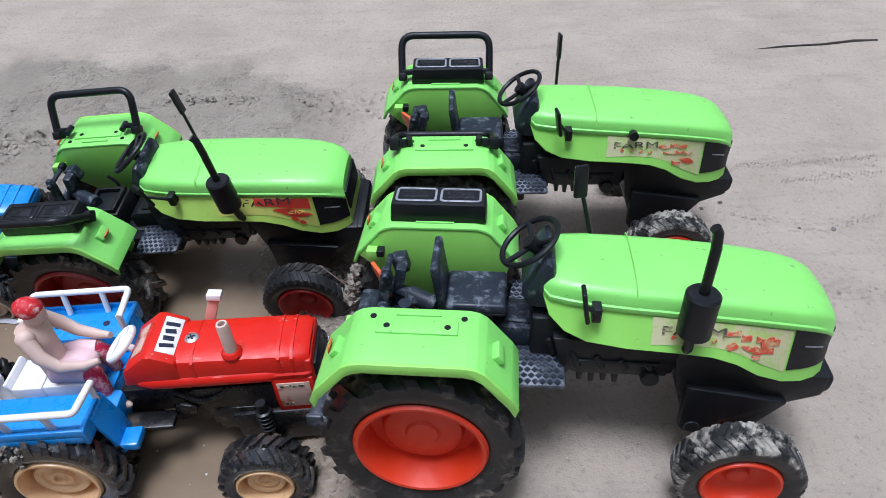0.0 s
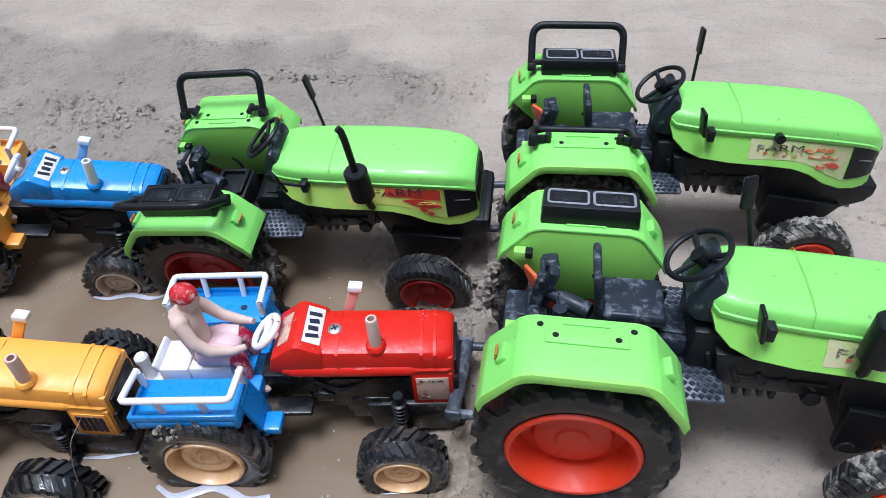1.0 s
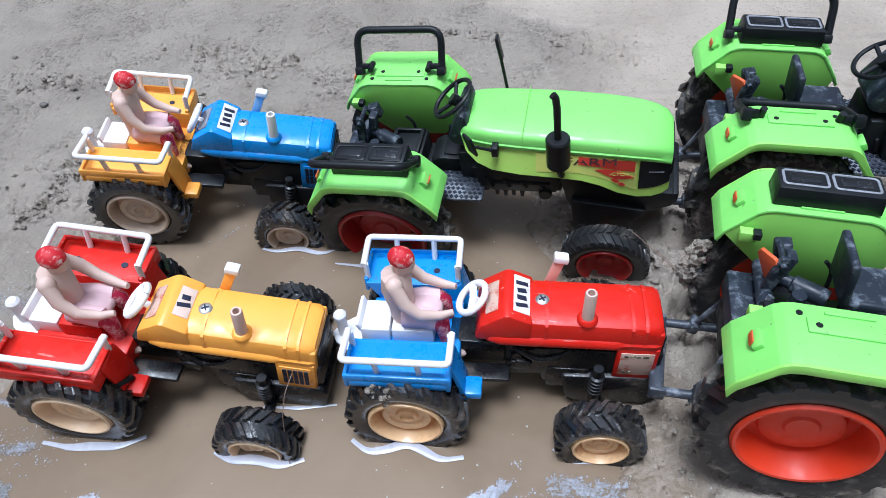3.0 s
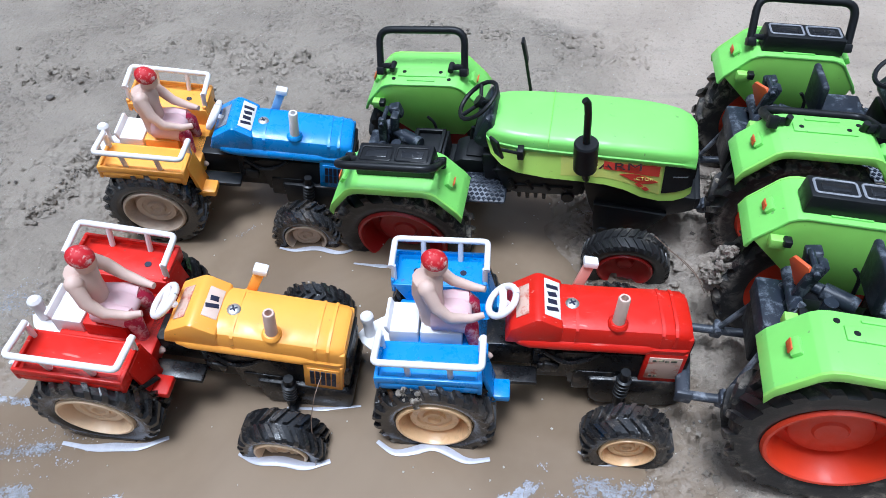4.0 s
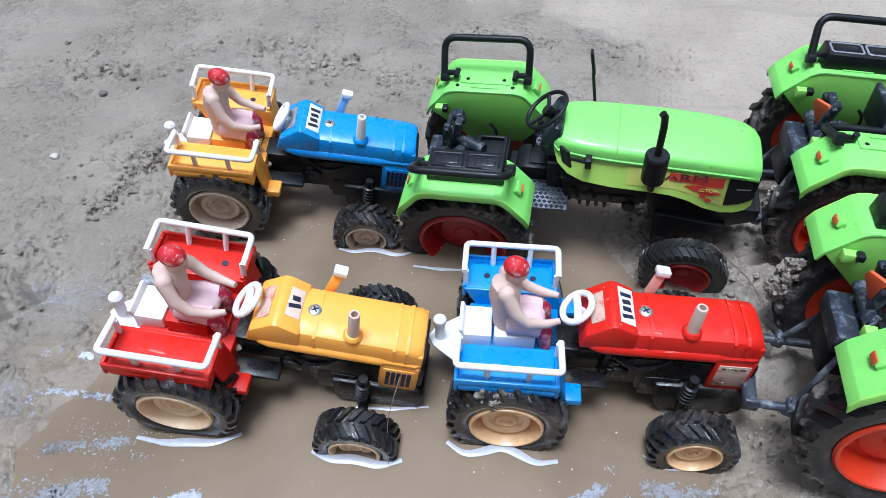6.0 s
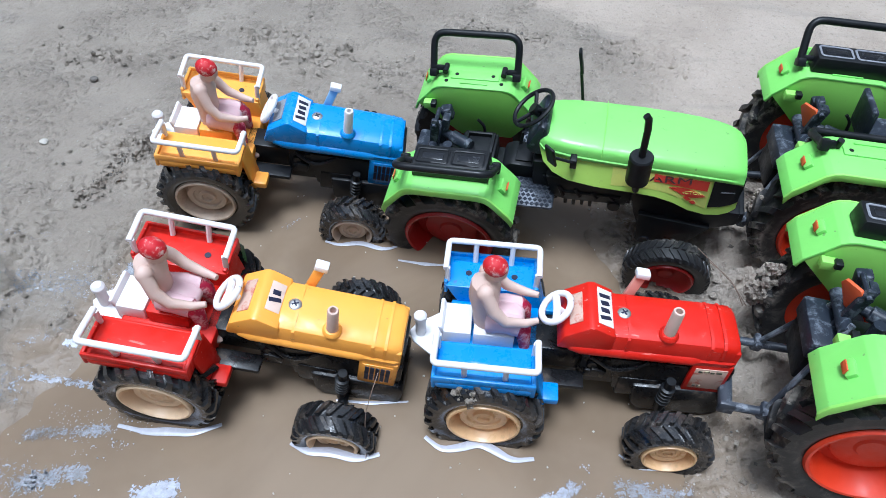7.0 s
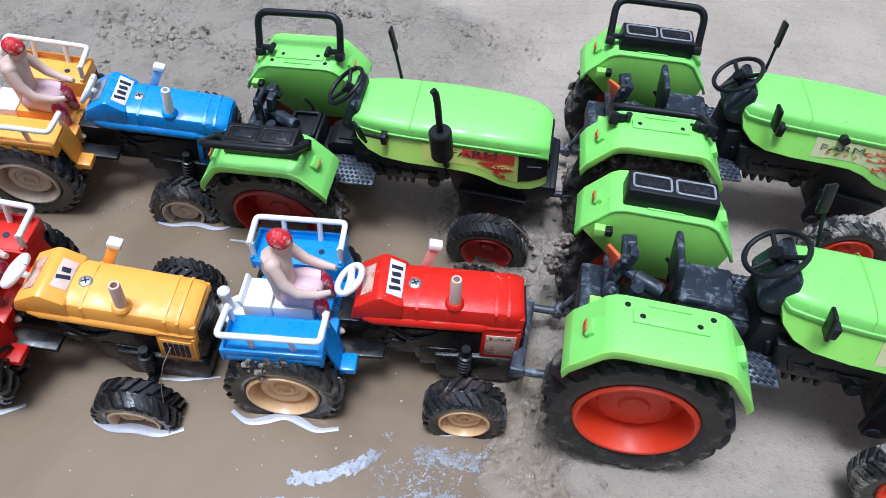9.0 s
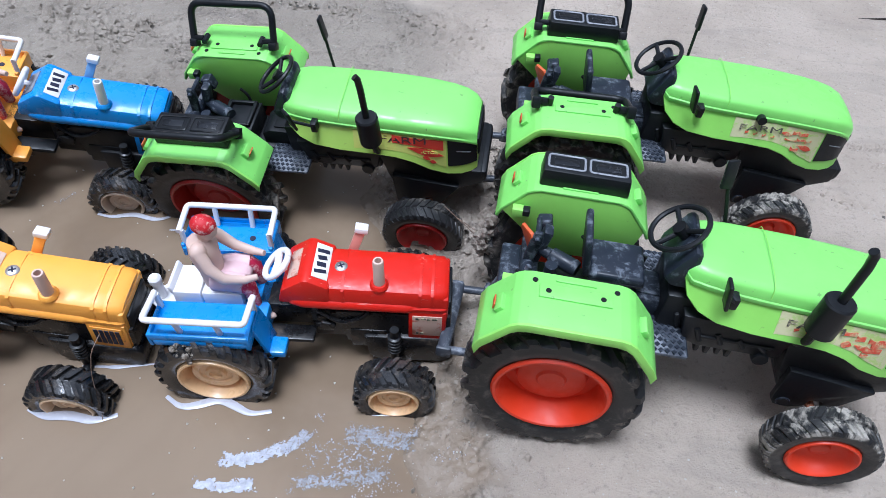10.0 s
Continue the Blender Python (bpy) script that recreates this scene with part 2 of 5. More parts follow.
    l.new(mix(n, l, 1.0, ramp(n, l, noise_tex(n, l, geo, 17, 5, 0.65, 0.6), 0.42, 0.60, 0.10, 1.3), crumbly, 'MULTIPLY'), lump.inputs[1])
    h = n.new("ShaderNodeMath")
    h.operation = 'MULTIPLY_ADD'
    l.new(grit, h.inputs[0])
    h.inputs[1].default_value = 0.25
    l.new(fine, h.inputs[2])
    g = n.new("ShaderNodeMath")
    l.new(h.outputs[0], g.inputs[0])
    l.new(lump.outputs[0], g.inputs[1])
    q = n.new("ShaderNodeMath")
    q.operation = 'MULTIPLY'
    l.new(g.outputs[0], q.inputs[0])
    l.new(ramp(n, l, wet, 0.55, 1.0, 1.0, 0.25), q.inputs[1])
    b.inputs["Specular IOR Level"].default_value = 0.45
    bump(n, l, b, q.outputs[0], 0.9, 0.0046)
    return m


def water_material():
    m, n, l, b = material("turbid_brown_water")
    geo = n.new("ShaderNodeNewGeometry").outputs["Position"]
    swirl = noise_tex(n, l, geo, 6, 5, 0.55, 0.8)
    l.new(mix(n, l, ramp(n, l, swirl, 0.3, 0.7), (0.176, 0.128, 0.085), (0.243, 0.183, 0.127)), b.inputs["Base Color"])
    b.inputs["Roughness"].default_value = 0.19
    b.inputs["IOR"].default_value = 1.33
    b.inputs["Specular IOR Level"].default_value = 0.36
    bump(n, l, b, noise_tex(n, l, geo, 28, 2), 0.12, 0.004)
    return m


EARTH, WATER = ground_material(), water_material()


# ---------------------------------------------------------------- mesh helpers
def part(name, bm, mat, parent=None, label="", smooth=True, at=None):
    """Links a bmesh as one mesh object under a thing or a part."""
    me = bpy.data.meshes.new(name)
    bmesh.ops.recalc_face_normals(bm, faces=bm.faces)
    bm.to_mesh(me)
    bm.free()
    for k in (mat if isinstance(mat, (list, tuple)) else [mat]):
        me.materials.append(k)
    if smooth:
        for p in me.polygons:
            p.use_smooth = True
        me.set_sharp_from_angle(angle=radians(38))
    ob = new(name, me)
    if parent:
        ob.parent = parent
    if at is not None:
        ob.matrix_basis = at
    if label:
        tagged(ob, label)
    return ob


def hub(name, parent, at):
    ob = new(name)
    ob.empty_display_size = 0.01
    ob.parent = parent
    ob.matrix_basis = at
    return ob


def box(x0, x1, y0, y1, z0, z1, bev=0.0008, bm=None, segs=2, taper=1.0):
    own = bmesh.new()
    bmesh.ops.create_cube(own, size=1)
    for v in own.verts:
        k = taper if v.co.z > 0 else 1.0
        v.co = Vector(((x0 + x1) / 2 + v.co.x * k * (x1 - x0), (y0 + y1) / 2 + v.co.y * k * (y1 - y0), (z0 + z1) / 2 + v.co.z * (z1 - z0)))
    if bev:
        bmesh.ops.bevel(own, geom=own.edges[:], offset=bev, segments=segs, affect='EDGES', profile=0.5)
    return joined(bm, own)


def joined(bm, own, m=None):
    if m is not None:
        bmesh.ops.transform(own, matrix=m, verts=own.verts)
    if bm is None:
        return own
    me = bpy.data.meshes.new("tmp")
    own.to_mesh(me)
    own.free()
    bm.from_mesh(me)
    bpy.data.meshes.remove(me)
    return bm


def obox(centre, size, rot=(0, 0, 0), bev=0.0008, bm=None):
    own = box(-size[0] / 2, size[0] / 2, -size[1] / 2, size[1] / 2, -size[2] / 2, size[2] / 2, bev)
    return joined(bm, own, pose(*centre, *rot))


def lathe(profile, segs=32, bm=None, m=None, closed=False):
    """Turns (radius, offset) pairs round the local y axis."""
    own = bmesh.new()
    rings = []
    for r, o in profile:
        if r < 1e-6:
            rings.append([own.verts.new((0, o, 0))])
        else:
            rings.append([own.verts.new((r * math.cos(2 * math.pi * i / segs), o, r * math.sin(2 * math.pi * i / segs))) for i in range(segs)])
    pairs = list(zip(rings, rings[1:])) + ([(rings[-1], rings[0])] if closed else [])
    for a, c in pairs:
        for i in range(segs):
            j = (i + 1) % segs
            q = [a[i % len(a)], a[j % len(a)], c[j % len(c)], c[i % len(c)]]
            q = list(dict.fromkeys(q))
            if len(q) > 2:
                own.faces.new(q)
    return joined(bm, own, m)


def tube(points, r, segs=10, bm=None, cap=True, radii=None):
    """A round bar along points, with its ends closed."""
    own = bmesh.new()
    pts = [Vector(p) for p in points]
    rings = []
    side = None
    for i, p in enumerate(pts):
        d = (pts[min(i + 1, len(pts) - 1)] - pts[max(i - 1, 0)]).normalized()
        if side is None:
            side = d.cross(Vector((0.31, 0.2, 0.93))).normalized()
        side = (side - d * side.dot(d)).normalized()
        up = d.cross(side)
        rr = radii[i] if radii else r
        rings.append([own.verts.new(p + rr * (math.cos(2 * math.pi * k / segs) * side + math.sin(2 * math.pi * k / segs) * up)) for k in range(segs)])
    for a, c in zip(rings, rings[1:]):
        for k in range(segs):
            own.faces.new((a[k], a[(k + 1) % segs], c[(k + 1) % segs], c[k]))
    if cap:
        own.faces.new(rings[0])
        own.faces.new(rings[-1])
    return joined(bm, own)


def rounded(points, r, n=4):
    """A path with its inner corners rounded."""
    pts = [Vector(p) for p in points]
    out = [pts[0]]
    for a, p, c in zip(pts, pts[1:], pts[2:]):
        s, e = p + (a - p).normalized() * r, p + (c - p).normalized() * r
        for k in range(n + 1):
            u = k / n
            out.append((1 - u) ** 2 * s + 2 * u * (1 - u) * p + u * u * e)
    return out + [pts[-1]]


def prism(poly, y0, y1, bev=0.0, bm=None, m=None):
    """An outline in x and z, carried from y0 to y1."""
    own = bmesh.new()
    a = [own.verts.new((x, y0, z)) for x, z in poly]
    c = [own.verts.new((x, y1, z)) for x, z in poly]
    own.faces.new(a)
    own.faces.new(c[::-1])
    for i in range(len(poly)):
        j = (i + 1) % len(poly)
        own.faces.new((a[i], a[j], c[j], c[i]))
    bmesh.ops.recalc_face_normals(own, faces=own.faces)
    if bev:
        bmesh.ops.bevel(own, geom=own.edges[:], offset=bev, segments=2, affect='EDGES', profile=0.5)
    return joined(bm, own, m)


def strip(poly, y0, y1, thick, bm=None):
    """A bent sheet: an open outline in x and z with thickness below it, from y0 to y1."""
    pts = [Vector((x, z)) for x, z in poly]
    low = []
    for i, p in enumerate(pts):
        d = (pts[min(i + 1, len(pts) - 1)] - pts[max(i - 1, 0)]).normalized()
        low.append((p.x + d.y * thick, p.y - d.x * thick))
    return prism([(p.x, p.y) for p in pts] + low[::-1], y0, y1, 0.0006, bm)


def loft(rings, bm=None, ends=True):
    own = bmesh.new()
    vs = [[own.verts.new(p) for p in ring] for ring in rings]
    for a, c in zip(vs, vs[1:]):
        for i in range(len(a)):
            j = (i + 1) % len(a)
            own.faces.new((a[i], a[j], c[j], c[i]))
    if ends:
        own.faces.new(vs[0])
        own.faces.new(vs[-1])
    return joined(bm, own)


def blob(centre, size, bm=None, rot=(0, 0, 0), segs=14, mat=0):
    own = bmesh.new()
    bmesh.ops.create_uvsphere(own, u_segments=segs, v_segments=segs // 2 + 2, radius=1)
    for fc in own.faces:
        fc.material_index = mat
    return joined(bm, own, pose(*centre, *rot) @ Matrix.Diagonal((*size, 1)))


def limb(points, radii, bm=None, mat=0):
    own = tube(points, 0, 12, None, True, radii)
    for fc in own.faces:
        fc.material_index = mat
    return joined(bm, own)


def letters(text, size, mat, parent, m, name="printed_word", label=""):
    cu = bpy.data.curves.new(name, 'FONT')
    cu.body, cu.size, cu.extrude, cu.align_x, cu.align_y = text, size, 0.00015, 'CENTER', 'CENTER'
    tmp = new(name, cu)
    me = bpy.data.meshes.new_from_object(tmp.evaluated_get(bpy.context.evaluated_depsgraph_get()))
    bpy.data.objects.remove(tmp)
    me.materials.clear()
    me.materials.append(mat)
    ob = new(name, me)
    ob.parent, ob.matrix_basis = parent, m
    if label:
        tagged(ob, label)
    return ob


# ---------------------------------------------------------------- wheels (axle along local y, outer face towards -y)
def tyre(radius, bead, width, lugs, lug_h, chevron, cover=0.46, wrap=0.12):
    """A tyre in one skin, with raised slanted lugs on both halves of the tread, set half a pitch apart."""
    c, w = radius - lug_h, width / 2
    half = [(-0.76, bead, 0, 0), (-0.97, bead + 0.30 * (c - bead), 0, 0), (-1.0, bead + 0.60 * (c - bead), 0, 0), (-1.0, c - (wrap + 0.05) * (c - bead), 0, 0), (-1.01, c - wrap * (c - bead), 0, 0.8),
            (-0.86, c, 0.14, 1), (-0.50, c + 0.0003, 0.50, 1), (-0.10, c + 0.0005, 0.92, 1), (-0.03, c + 0.0005, 1, 0)]
    gap = 1 - cover - 0.07
    at = [0, 0.07, cover, cover + 0.07, cover + 0.07 + gap / 3, cover + 0.07 + 2 * gap / 3]
    up = [0, 1, 1, 0, 0, 0]
    verts = []
    rows = [(*r, 0) for r in half] + [(-y, r, u, h, 1) for y, r, u, h in half[::-1]]
    for y, r, u, h, right in rows:
        for i in range(lugs):
            for k in range(6):
                j = (k + 3) % 6 if right else k
                p = at[j] + ((-0.5 if k < 3 else 0.5) if right else 0)
                a = 2 * math.pi * (i + p + chevron * u) / lugs
                rr = r + lug_h * h * up[j]
                verts.append((rr * math.cos(a), y * w, rr * math.sin(a)))
    n, m = lugs * 6, len(rows)
    faces = [(q * n + i, q * n + (i + 1) % n, (q + 1) % m * n + (i + 1) % n, (q + 1) % m * n + i) for q in range(m) for i in range(n)]
    own = bmesh.new()
    vs = [own.verts.new(v) for v in verts]
    for f in faces:
        own.faces.new([vs[i] for i in f])
    return own


WHEEL_PARTS = {}


def wheel(name, parent, at, radius, width, rim_r, lugs, lug_h, chevron, rim_mat, tyre_mat, kind):
    """Alike wheels share their meshes."""
    h = hub(name, parent, at)
    key = (radius, width, kind, rim_mat.name, tyre_mat.name)
    if key in WHEEL_PARTS:
        for k, me in WHEEL_PARTS[key]:
            new(k, me).parent = h
        return h
    t = part("tyre", tyre(radius, rim_r, width, lugs, lug_h, chevron, 0.40 if kind == "dish" else 0.60 if kind == "bowl" else 0.42, 0.10 if kind == "dish" else 0.2), tyre_mat, h)
    w = width / 2
    if kind == "dish":
        prof = [(1.03, -0.84), (0.99, -0.98), (0.94, -0.96), (0.9, -0.75), (0.84, 0.35), (0.66, 0.42), (0.60, -0.02), (0.56, -0.08), (0.27, -0.06), (0.23, -0.16), (0, -0.18)]
    elif kind == "bowl":
        prof = [(1.03, -0.82), (1.0, -0.97), (0.95, -1.0), (0.90, -0.92), (0.80, -0.45), (0.68, -0.12), (0.52, 0.02), (0.36, 0.04), (0.32, -0.02), (0.29, -0.20), (0.24, -0.27), (0, -0.30)]
    else:
        prof = [(1.03, -0.82), (1.0, -0.98), (0.94, -0.99), (0.90, -0.80), (0.84, -0.05), (0.71, 0.0), (0.68, -0.48), (0.64, -0.57), (0.48, -0.54), (0.45, -0.44), (0.31, -0.44), (0.28, -0.58), (0.19, -0.60), (0.17, -0.46), (0.08, -0.44), (0, -0.44)]
    r = part("rim", lathe([(a * rim_r, b * w) for a, b in prof] + [(0, w * 0.5), (rim_r * 1.03, w * 0.6)], 44), rim_mat, h)
    WHEEL_PARTS[key] = (("tyre", t.data), ("rim", r.data))
    return h


# ---------------------------------------------------------------- ground and puddle
def smooth01(a, b, v):
    u = min(1.0, max(0.0, (v - a) / (b - a)))
    return u * u * (3 - 2 * u)


def fbm(x, y, s, octaves=4):
    return sum(noise.noise(Vector((x * s * 2 ** k, y * s * 2 ** k, 3.7 * k))) / 2 ** k for k in range(octaves))


def basin(x, y):
    """How far a place lies inside the puddle: over 0 inside, in metres, with a wavering shore."""
    wob = 0.035 * fbm(x, y, 7, 3) + 0.012 * fbm(x, y, 31, 2)
    d = 9.0
    for nx, ny, c in ((1, 0.25, -0.035), (-1, 0.30, 0.575), (0.10, 1, 0.415), (-0.75, 0.66, 0.66)):
        k = math.hypot(nx, ny)
        d = min(d, (c - nx * x - ny * y) / k)
    return d + wob


WATER_Z = -0.0125
# Churned places: centre, reach and how high the clods stand.
CLODS = ((-0.42, 0.575, 0.085, 0.028, 0.009), (-0.52, 0.60, 0.06, 0.025, 0.008), (-0.608, 0.345, 0.020, 0.030, 0.012), (-0.600, 0.285, 0.020, 0.030, 0.012), (-0.560, 0.415, 0.030, 0.025, 0.011), (-0.585, 0.250, 0.020, 0.020, 0.009), (-0.050, 0.335, 0.035, 0.085, 0.012), (-0.060, 0.235, 0.02, 0.03, 0.006),
         (-0.26, 0.665, 0.06, 0.012, 0.005), (-0.475, 0.455, 0.05, 0.025, 0.010), (-0.11, 0.645, 0.05, 0.028, 0.008), (-0.64, 0.535, 0.06, 0.018, 0.009), (-0.61, 0.19, 0.05, 0.06, 0.006), (-0.10, 0.47, 0.05, 0.05, 0.007))
CRACKS = (((-0.577, 0.348), (-0.566, 0.368), 0.0036), ((-0.566, 0.368), (-0.560, 0.397), 0.0034), ((-0.560, 0.400), (-0.538, 0.413), 0.0024), ((-0.300, 0.655), (-0.215, 0.668), 0.0022), ((0.10, 0.60), (0.20, 0.595), 0.0016), ((0.20, 0.47), (0.33, 0.43), 0.0014), ((0.22, 0.36), (0.33, 0.345), 0.0014))


def ground_height(x, y):
    d = basin(x, y)
    z = 0.0030 * fbm(x, y, 4, 3) + 0.0009 * fbm(x + 7, y, 22, 3)
    clod = sum(h * math.exp(-((x - cx) / rx) ** 2 - ((y - cy) / ry) ** 2) for cx, cy, rx, ry, h in CLODS)
    clod += 0.0022 * smooth01(-0.05, -0.02, d) * smooth01(0.0, -0.02, d) + 0.0006
    n1 = noise.noise(Vector((x * 75, y * 75, 1.3))) + 0.6 * noise.noise(Vector((x * 160, y * 160, 4.1)))
    if clod > 0.0012:
        near, spots = noise.voronoi(Vector((x * 88 + 0.5 * n1, y * 88 + 0.4 * n1, 0.3)))
        piece = 0.25 + 0.95 * noise.cell(spots[0] * 7.3)
        z += 0.55 * clod * piece * smooth01(0.02, 0.30, near[1] - near[0])
    n2 = noise.noise(Vector((x * 24, y * 24, 8.8)))
    lump = max(0.0, n1 + 0.5 * n2 - 0.12)
    z += clod * (min(0.75, lump ** 0.6) if lump > 0 else -0.25 * smooth01(0.1, 0.5, -n1))
    # old scored line in the concrete
    z -= 0.0022 * math.exp(-((y - 0.655 - 0.10 * (x - 0.22)) / 0.0028) ** 2) * smooth01(0.19, 0.22, x)
    z += 0.0125 * smooth01(-0.12, 0.01, x) * (1 - 0.8 * smooth01(0.34, 0.44, y))
    for (ax, ay), (bx, by), depth in CRACKS:
        u = min(1.0, max(0.0, ((x - ax) * (bx - ax) + (y - ay) * (by - ay)) / ((bx - ax) ** 2 + (by - ay) ** 2)))
        off = math.hypot(x - ax - u * (bx - ax), y - ay - u * (by - ay)) + 0.004 * noise.noise(Vector((x * 60, y * 60, 5.5)))
        if off < 0.012:
            z += depth * (0.5 * smooth01(0.012, 0.005, off) - 1.5 * smooth01(0.0045, 0.0015, off))
    z += 0.0020 - 0.011 * smooth01(-0.12, 0.0, d) - 0.028 * smooth01(-0.012, 0.060, d)
    return z + smooth01(0.002, -0.030, d) * (max(z, WATER_Z + 0.0006 + 0.35 * (z - WATER_Z)) - z)


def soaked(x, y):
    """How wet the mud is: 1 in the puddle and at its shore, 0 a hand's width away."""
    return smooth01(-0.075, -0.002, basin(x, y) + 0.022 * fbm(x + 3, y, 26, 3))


def spread(lo, hi, step, far):
    a = list(np.arange(lo, hi + step / 2, step))
    g, s = [], step
    while s < far:
        s *= 1.7
        g.append(s)
    return [lo - v for v in g[::-1]] + a + [hi + v for v in g]


xs, ys = spread(-0.80, 0.40, 0.0024, 900), spread(0.08, 0.90, 0.0024, 900)
verts = [(x, y, ground_height(x, y) if -1.3 < x < 0.8 and -0.3 < y < 1.4 else 0.0) for y in ys for x in xs]
nx = len(xs)
faces = [(j * nx + i, j * nx + i + 1, (j + 1) * nx + i + 1, (j + 1) * nx + i) for j in range(len(ys) - 1) for i in range(nx - 1)]
me = bpy.data.meshes.new("ground")
me.from_pydata(verts, [], faces)
me.materials.append(EARTH)
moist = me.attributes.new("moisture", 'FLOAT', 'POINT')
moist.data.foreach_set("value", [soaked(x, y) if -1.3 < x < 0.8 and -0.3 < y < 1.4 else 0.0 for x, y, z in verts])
for p in me.polygons:
    p.use_smooth = True
ground = tagged(new("ground", me), "wet grey-brown sandy mud over old concrete", "ground", kind="structure")

bm = bmesh.new()
wv = {}
for j in range(61):
    for i in range(61):
        wv[i, j] = bm.verts.new((-0.75 + 0.72 * i / 60, -0.12 + 0.64 * j / 60, WATER_Z))
for j in range(60):
    for i in range(60):
        bm.faces.new((wv[i, j], wv[i + 1, j], wv[i + 1, j + 1], wv[i, j + 1]))
water = tagged(part("water", bm, WATER), "shallow puddle of turbid brown water", "puddle", kind="structure")


# ---------------------------------------------------------------- green tractors
# Bonnet stations: x, half width at the seam, half width at the lower edge, top, lower edge.
BONNET = ((0.0600, 0.0180, 0.0190, 0.1265, 0.1160), (0.0632, 0.0205, 0.0240, 0.1275, 0.1075), (0.0710, 0.0228, 0.0285, 0.1275, 0.1010), (0.0820, 0.0245, 0.0315, 0.1268, 0.0972), (0.1020, 0.0255, 0.0332, 0.1255, 0.0950),
          (0.1280, 0.0260, 0.0336, 0.1238, 0.0935), (0.1440, 0.0260, 0.0334, 0.1224, 0.0915), (0.1570, 0.0258, 0.0328, 0.1212, 0.0865), (0.1690, 0.0254, 0.0318, 0.1198, 0.0785), (0.1820, 0.0246, 0.0304, 0.1178, 0.0735),
          (0.1920, 0.0232, 0.0286, 0.1155, 0.0726), (0.1990, 0.0212, 0.0258, 0.1125, 0.0730), (0.2035, 0.0180, 0.0222, 0.1080, 0.0740))


def station(x):
    for p, q in zip(BONNET, BONNET[1:]):
        if x <= q[0] or q is BONNET[-1]:
            u = (x - p[0]) / (q[0] - p[0])
            return [c + (d - c) * u for c, d in zip(p, q)]


def seam_z(zt, zb):
    return max(zt - 0.0098, zb + 0.004)


def side_point(x, u, off=0.0):
    """A point on the near side of the bonnet, u from the seam (0) to the lower edge (1), off metres out of it."""
    _, w, wb, zt, zb = station(x)
    zs = seam_z(zt, zb)
    return Vector((x, -(w + (wb - w) * u) - off * 0.93, zs + (zb - zs) * u + off * 0.36))


def side_patch(outline, off, thick, nx=10, nu=5):
    """A thin plate on the bonnet's side; outline gives, for x, the upper and the lower u."""
    x0, x1, top, low = outline
    own = bmesh.new()
    grids = []
    for o in (off, off - thick):
        grids.append([[own.verts.new(side_point(x0 + (x1 - x0) * i / nx, top(i / nx) + (low(i / nx) - top(i / nx)) * j / nu, o)) for j in range(nu + 1)] for i in range(nx + 1)])
    for g in grids:
        for i in range(nx):
            for j in range(nu):
                own.faces.new((g[i][j], g[i + 1][j], g[i + 1][j + 1], g[i][j + 1]))
    a, c = grids
    edge = [(i, 0) for i in range(nx)] + [(nx, j) for j in range(nu)] + [(i, nu) for i in range(nx, 0, -1)] + [(0, j) for j in range(nu, 0, -1)]
    for (i, j), (k, m) in zip(edge, edge[1:] + edge[:1]):
        own.faces.new((a[i][j], a[k][m], c[k][m], c[i][j]))
    return own


def flip_y(bm, s):
    if s > 0:
        for v in bm.verts:
            v.co.y = -v.co.y
    return bm


def hood_rings(lid):
    rings = []
    for x, w, wb, zt, zb in BONNET:
        zs = seam_z(zt, zb)
        if lid:
            w += 0.0017
            half = [(-w + 0.0018, zs - 0.0014), (-w + 0.0003, zs - 0.0013), (-w, zs - 0.0004), (-w + 0.0002, zs + 0.0012), (-w + 0.0011, zs + 0.0018), (-w + 0.0019, zt - 0.0034), (-w + 0.0034, zt - 0.0014), (-w + 0.0070, zt - 0.0001), (-w * 0.3, zt + 0.0008)]
        else:
            half = [(-wb + 0.005, zb + 0.0002), (-wb + 0.0012, zb), (-wb, zb + 0.0012), (-(w + wb) / 2, (zb + zs) / 2), (-w, zs - 0.0008), (-w + 0.003, zs + 0.0006)]
        rings.append([(x, y, z) for y, z in half] + [(x, -y, z) for y, z in half[::-1]])
    return rings


FENDER = ((-0.0500, 0.0915), (-0.0470, 0.0985), (-0.0325, 0.1150), (-0.0285, 0.1174), (-0.0235, 0.1184), (0.0240, 0.1184), (0.0290, 0.1172), (0.0330, 0.1145), (0.0455, 0.0985), (0.0490, 0.0920))


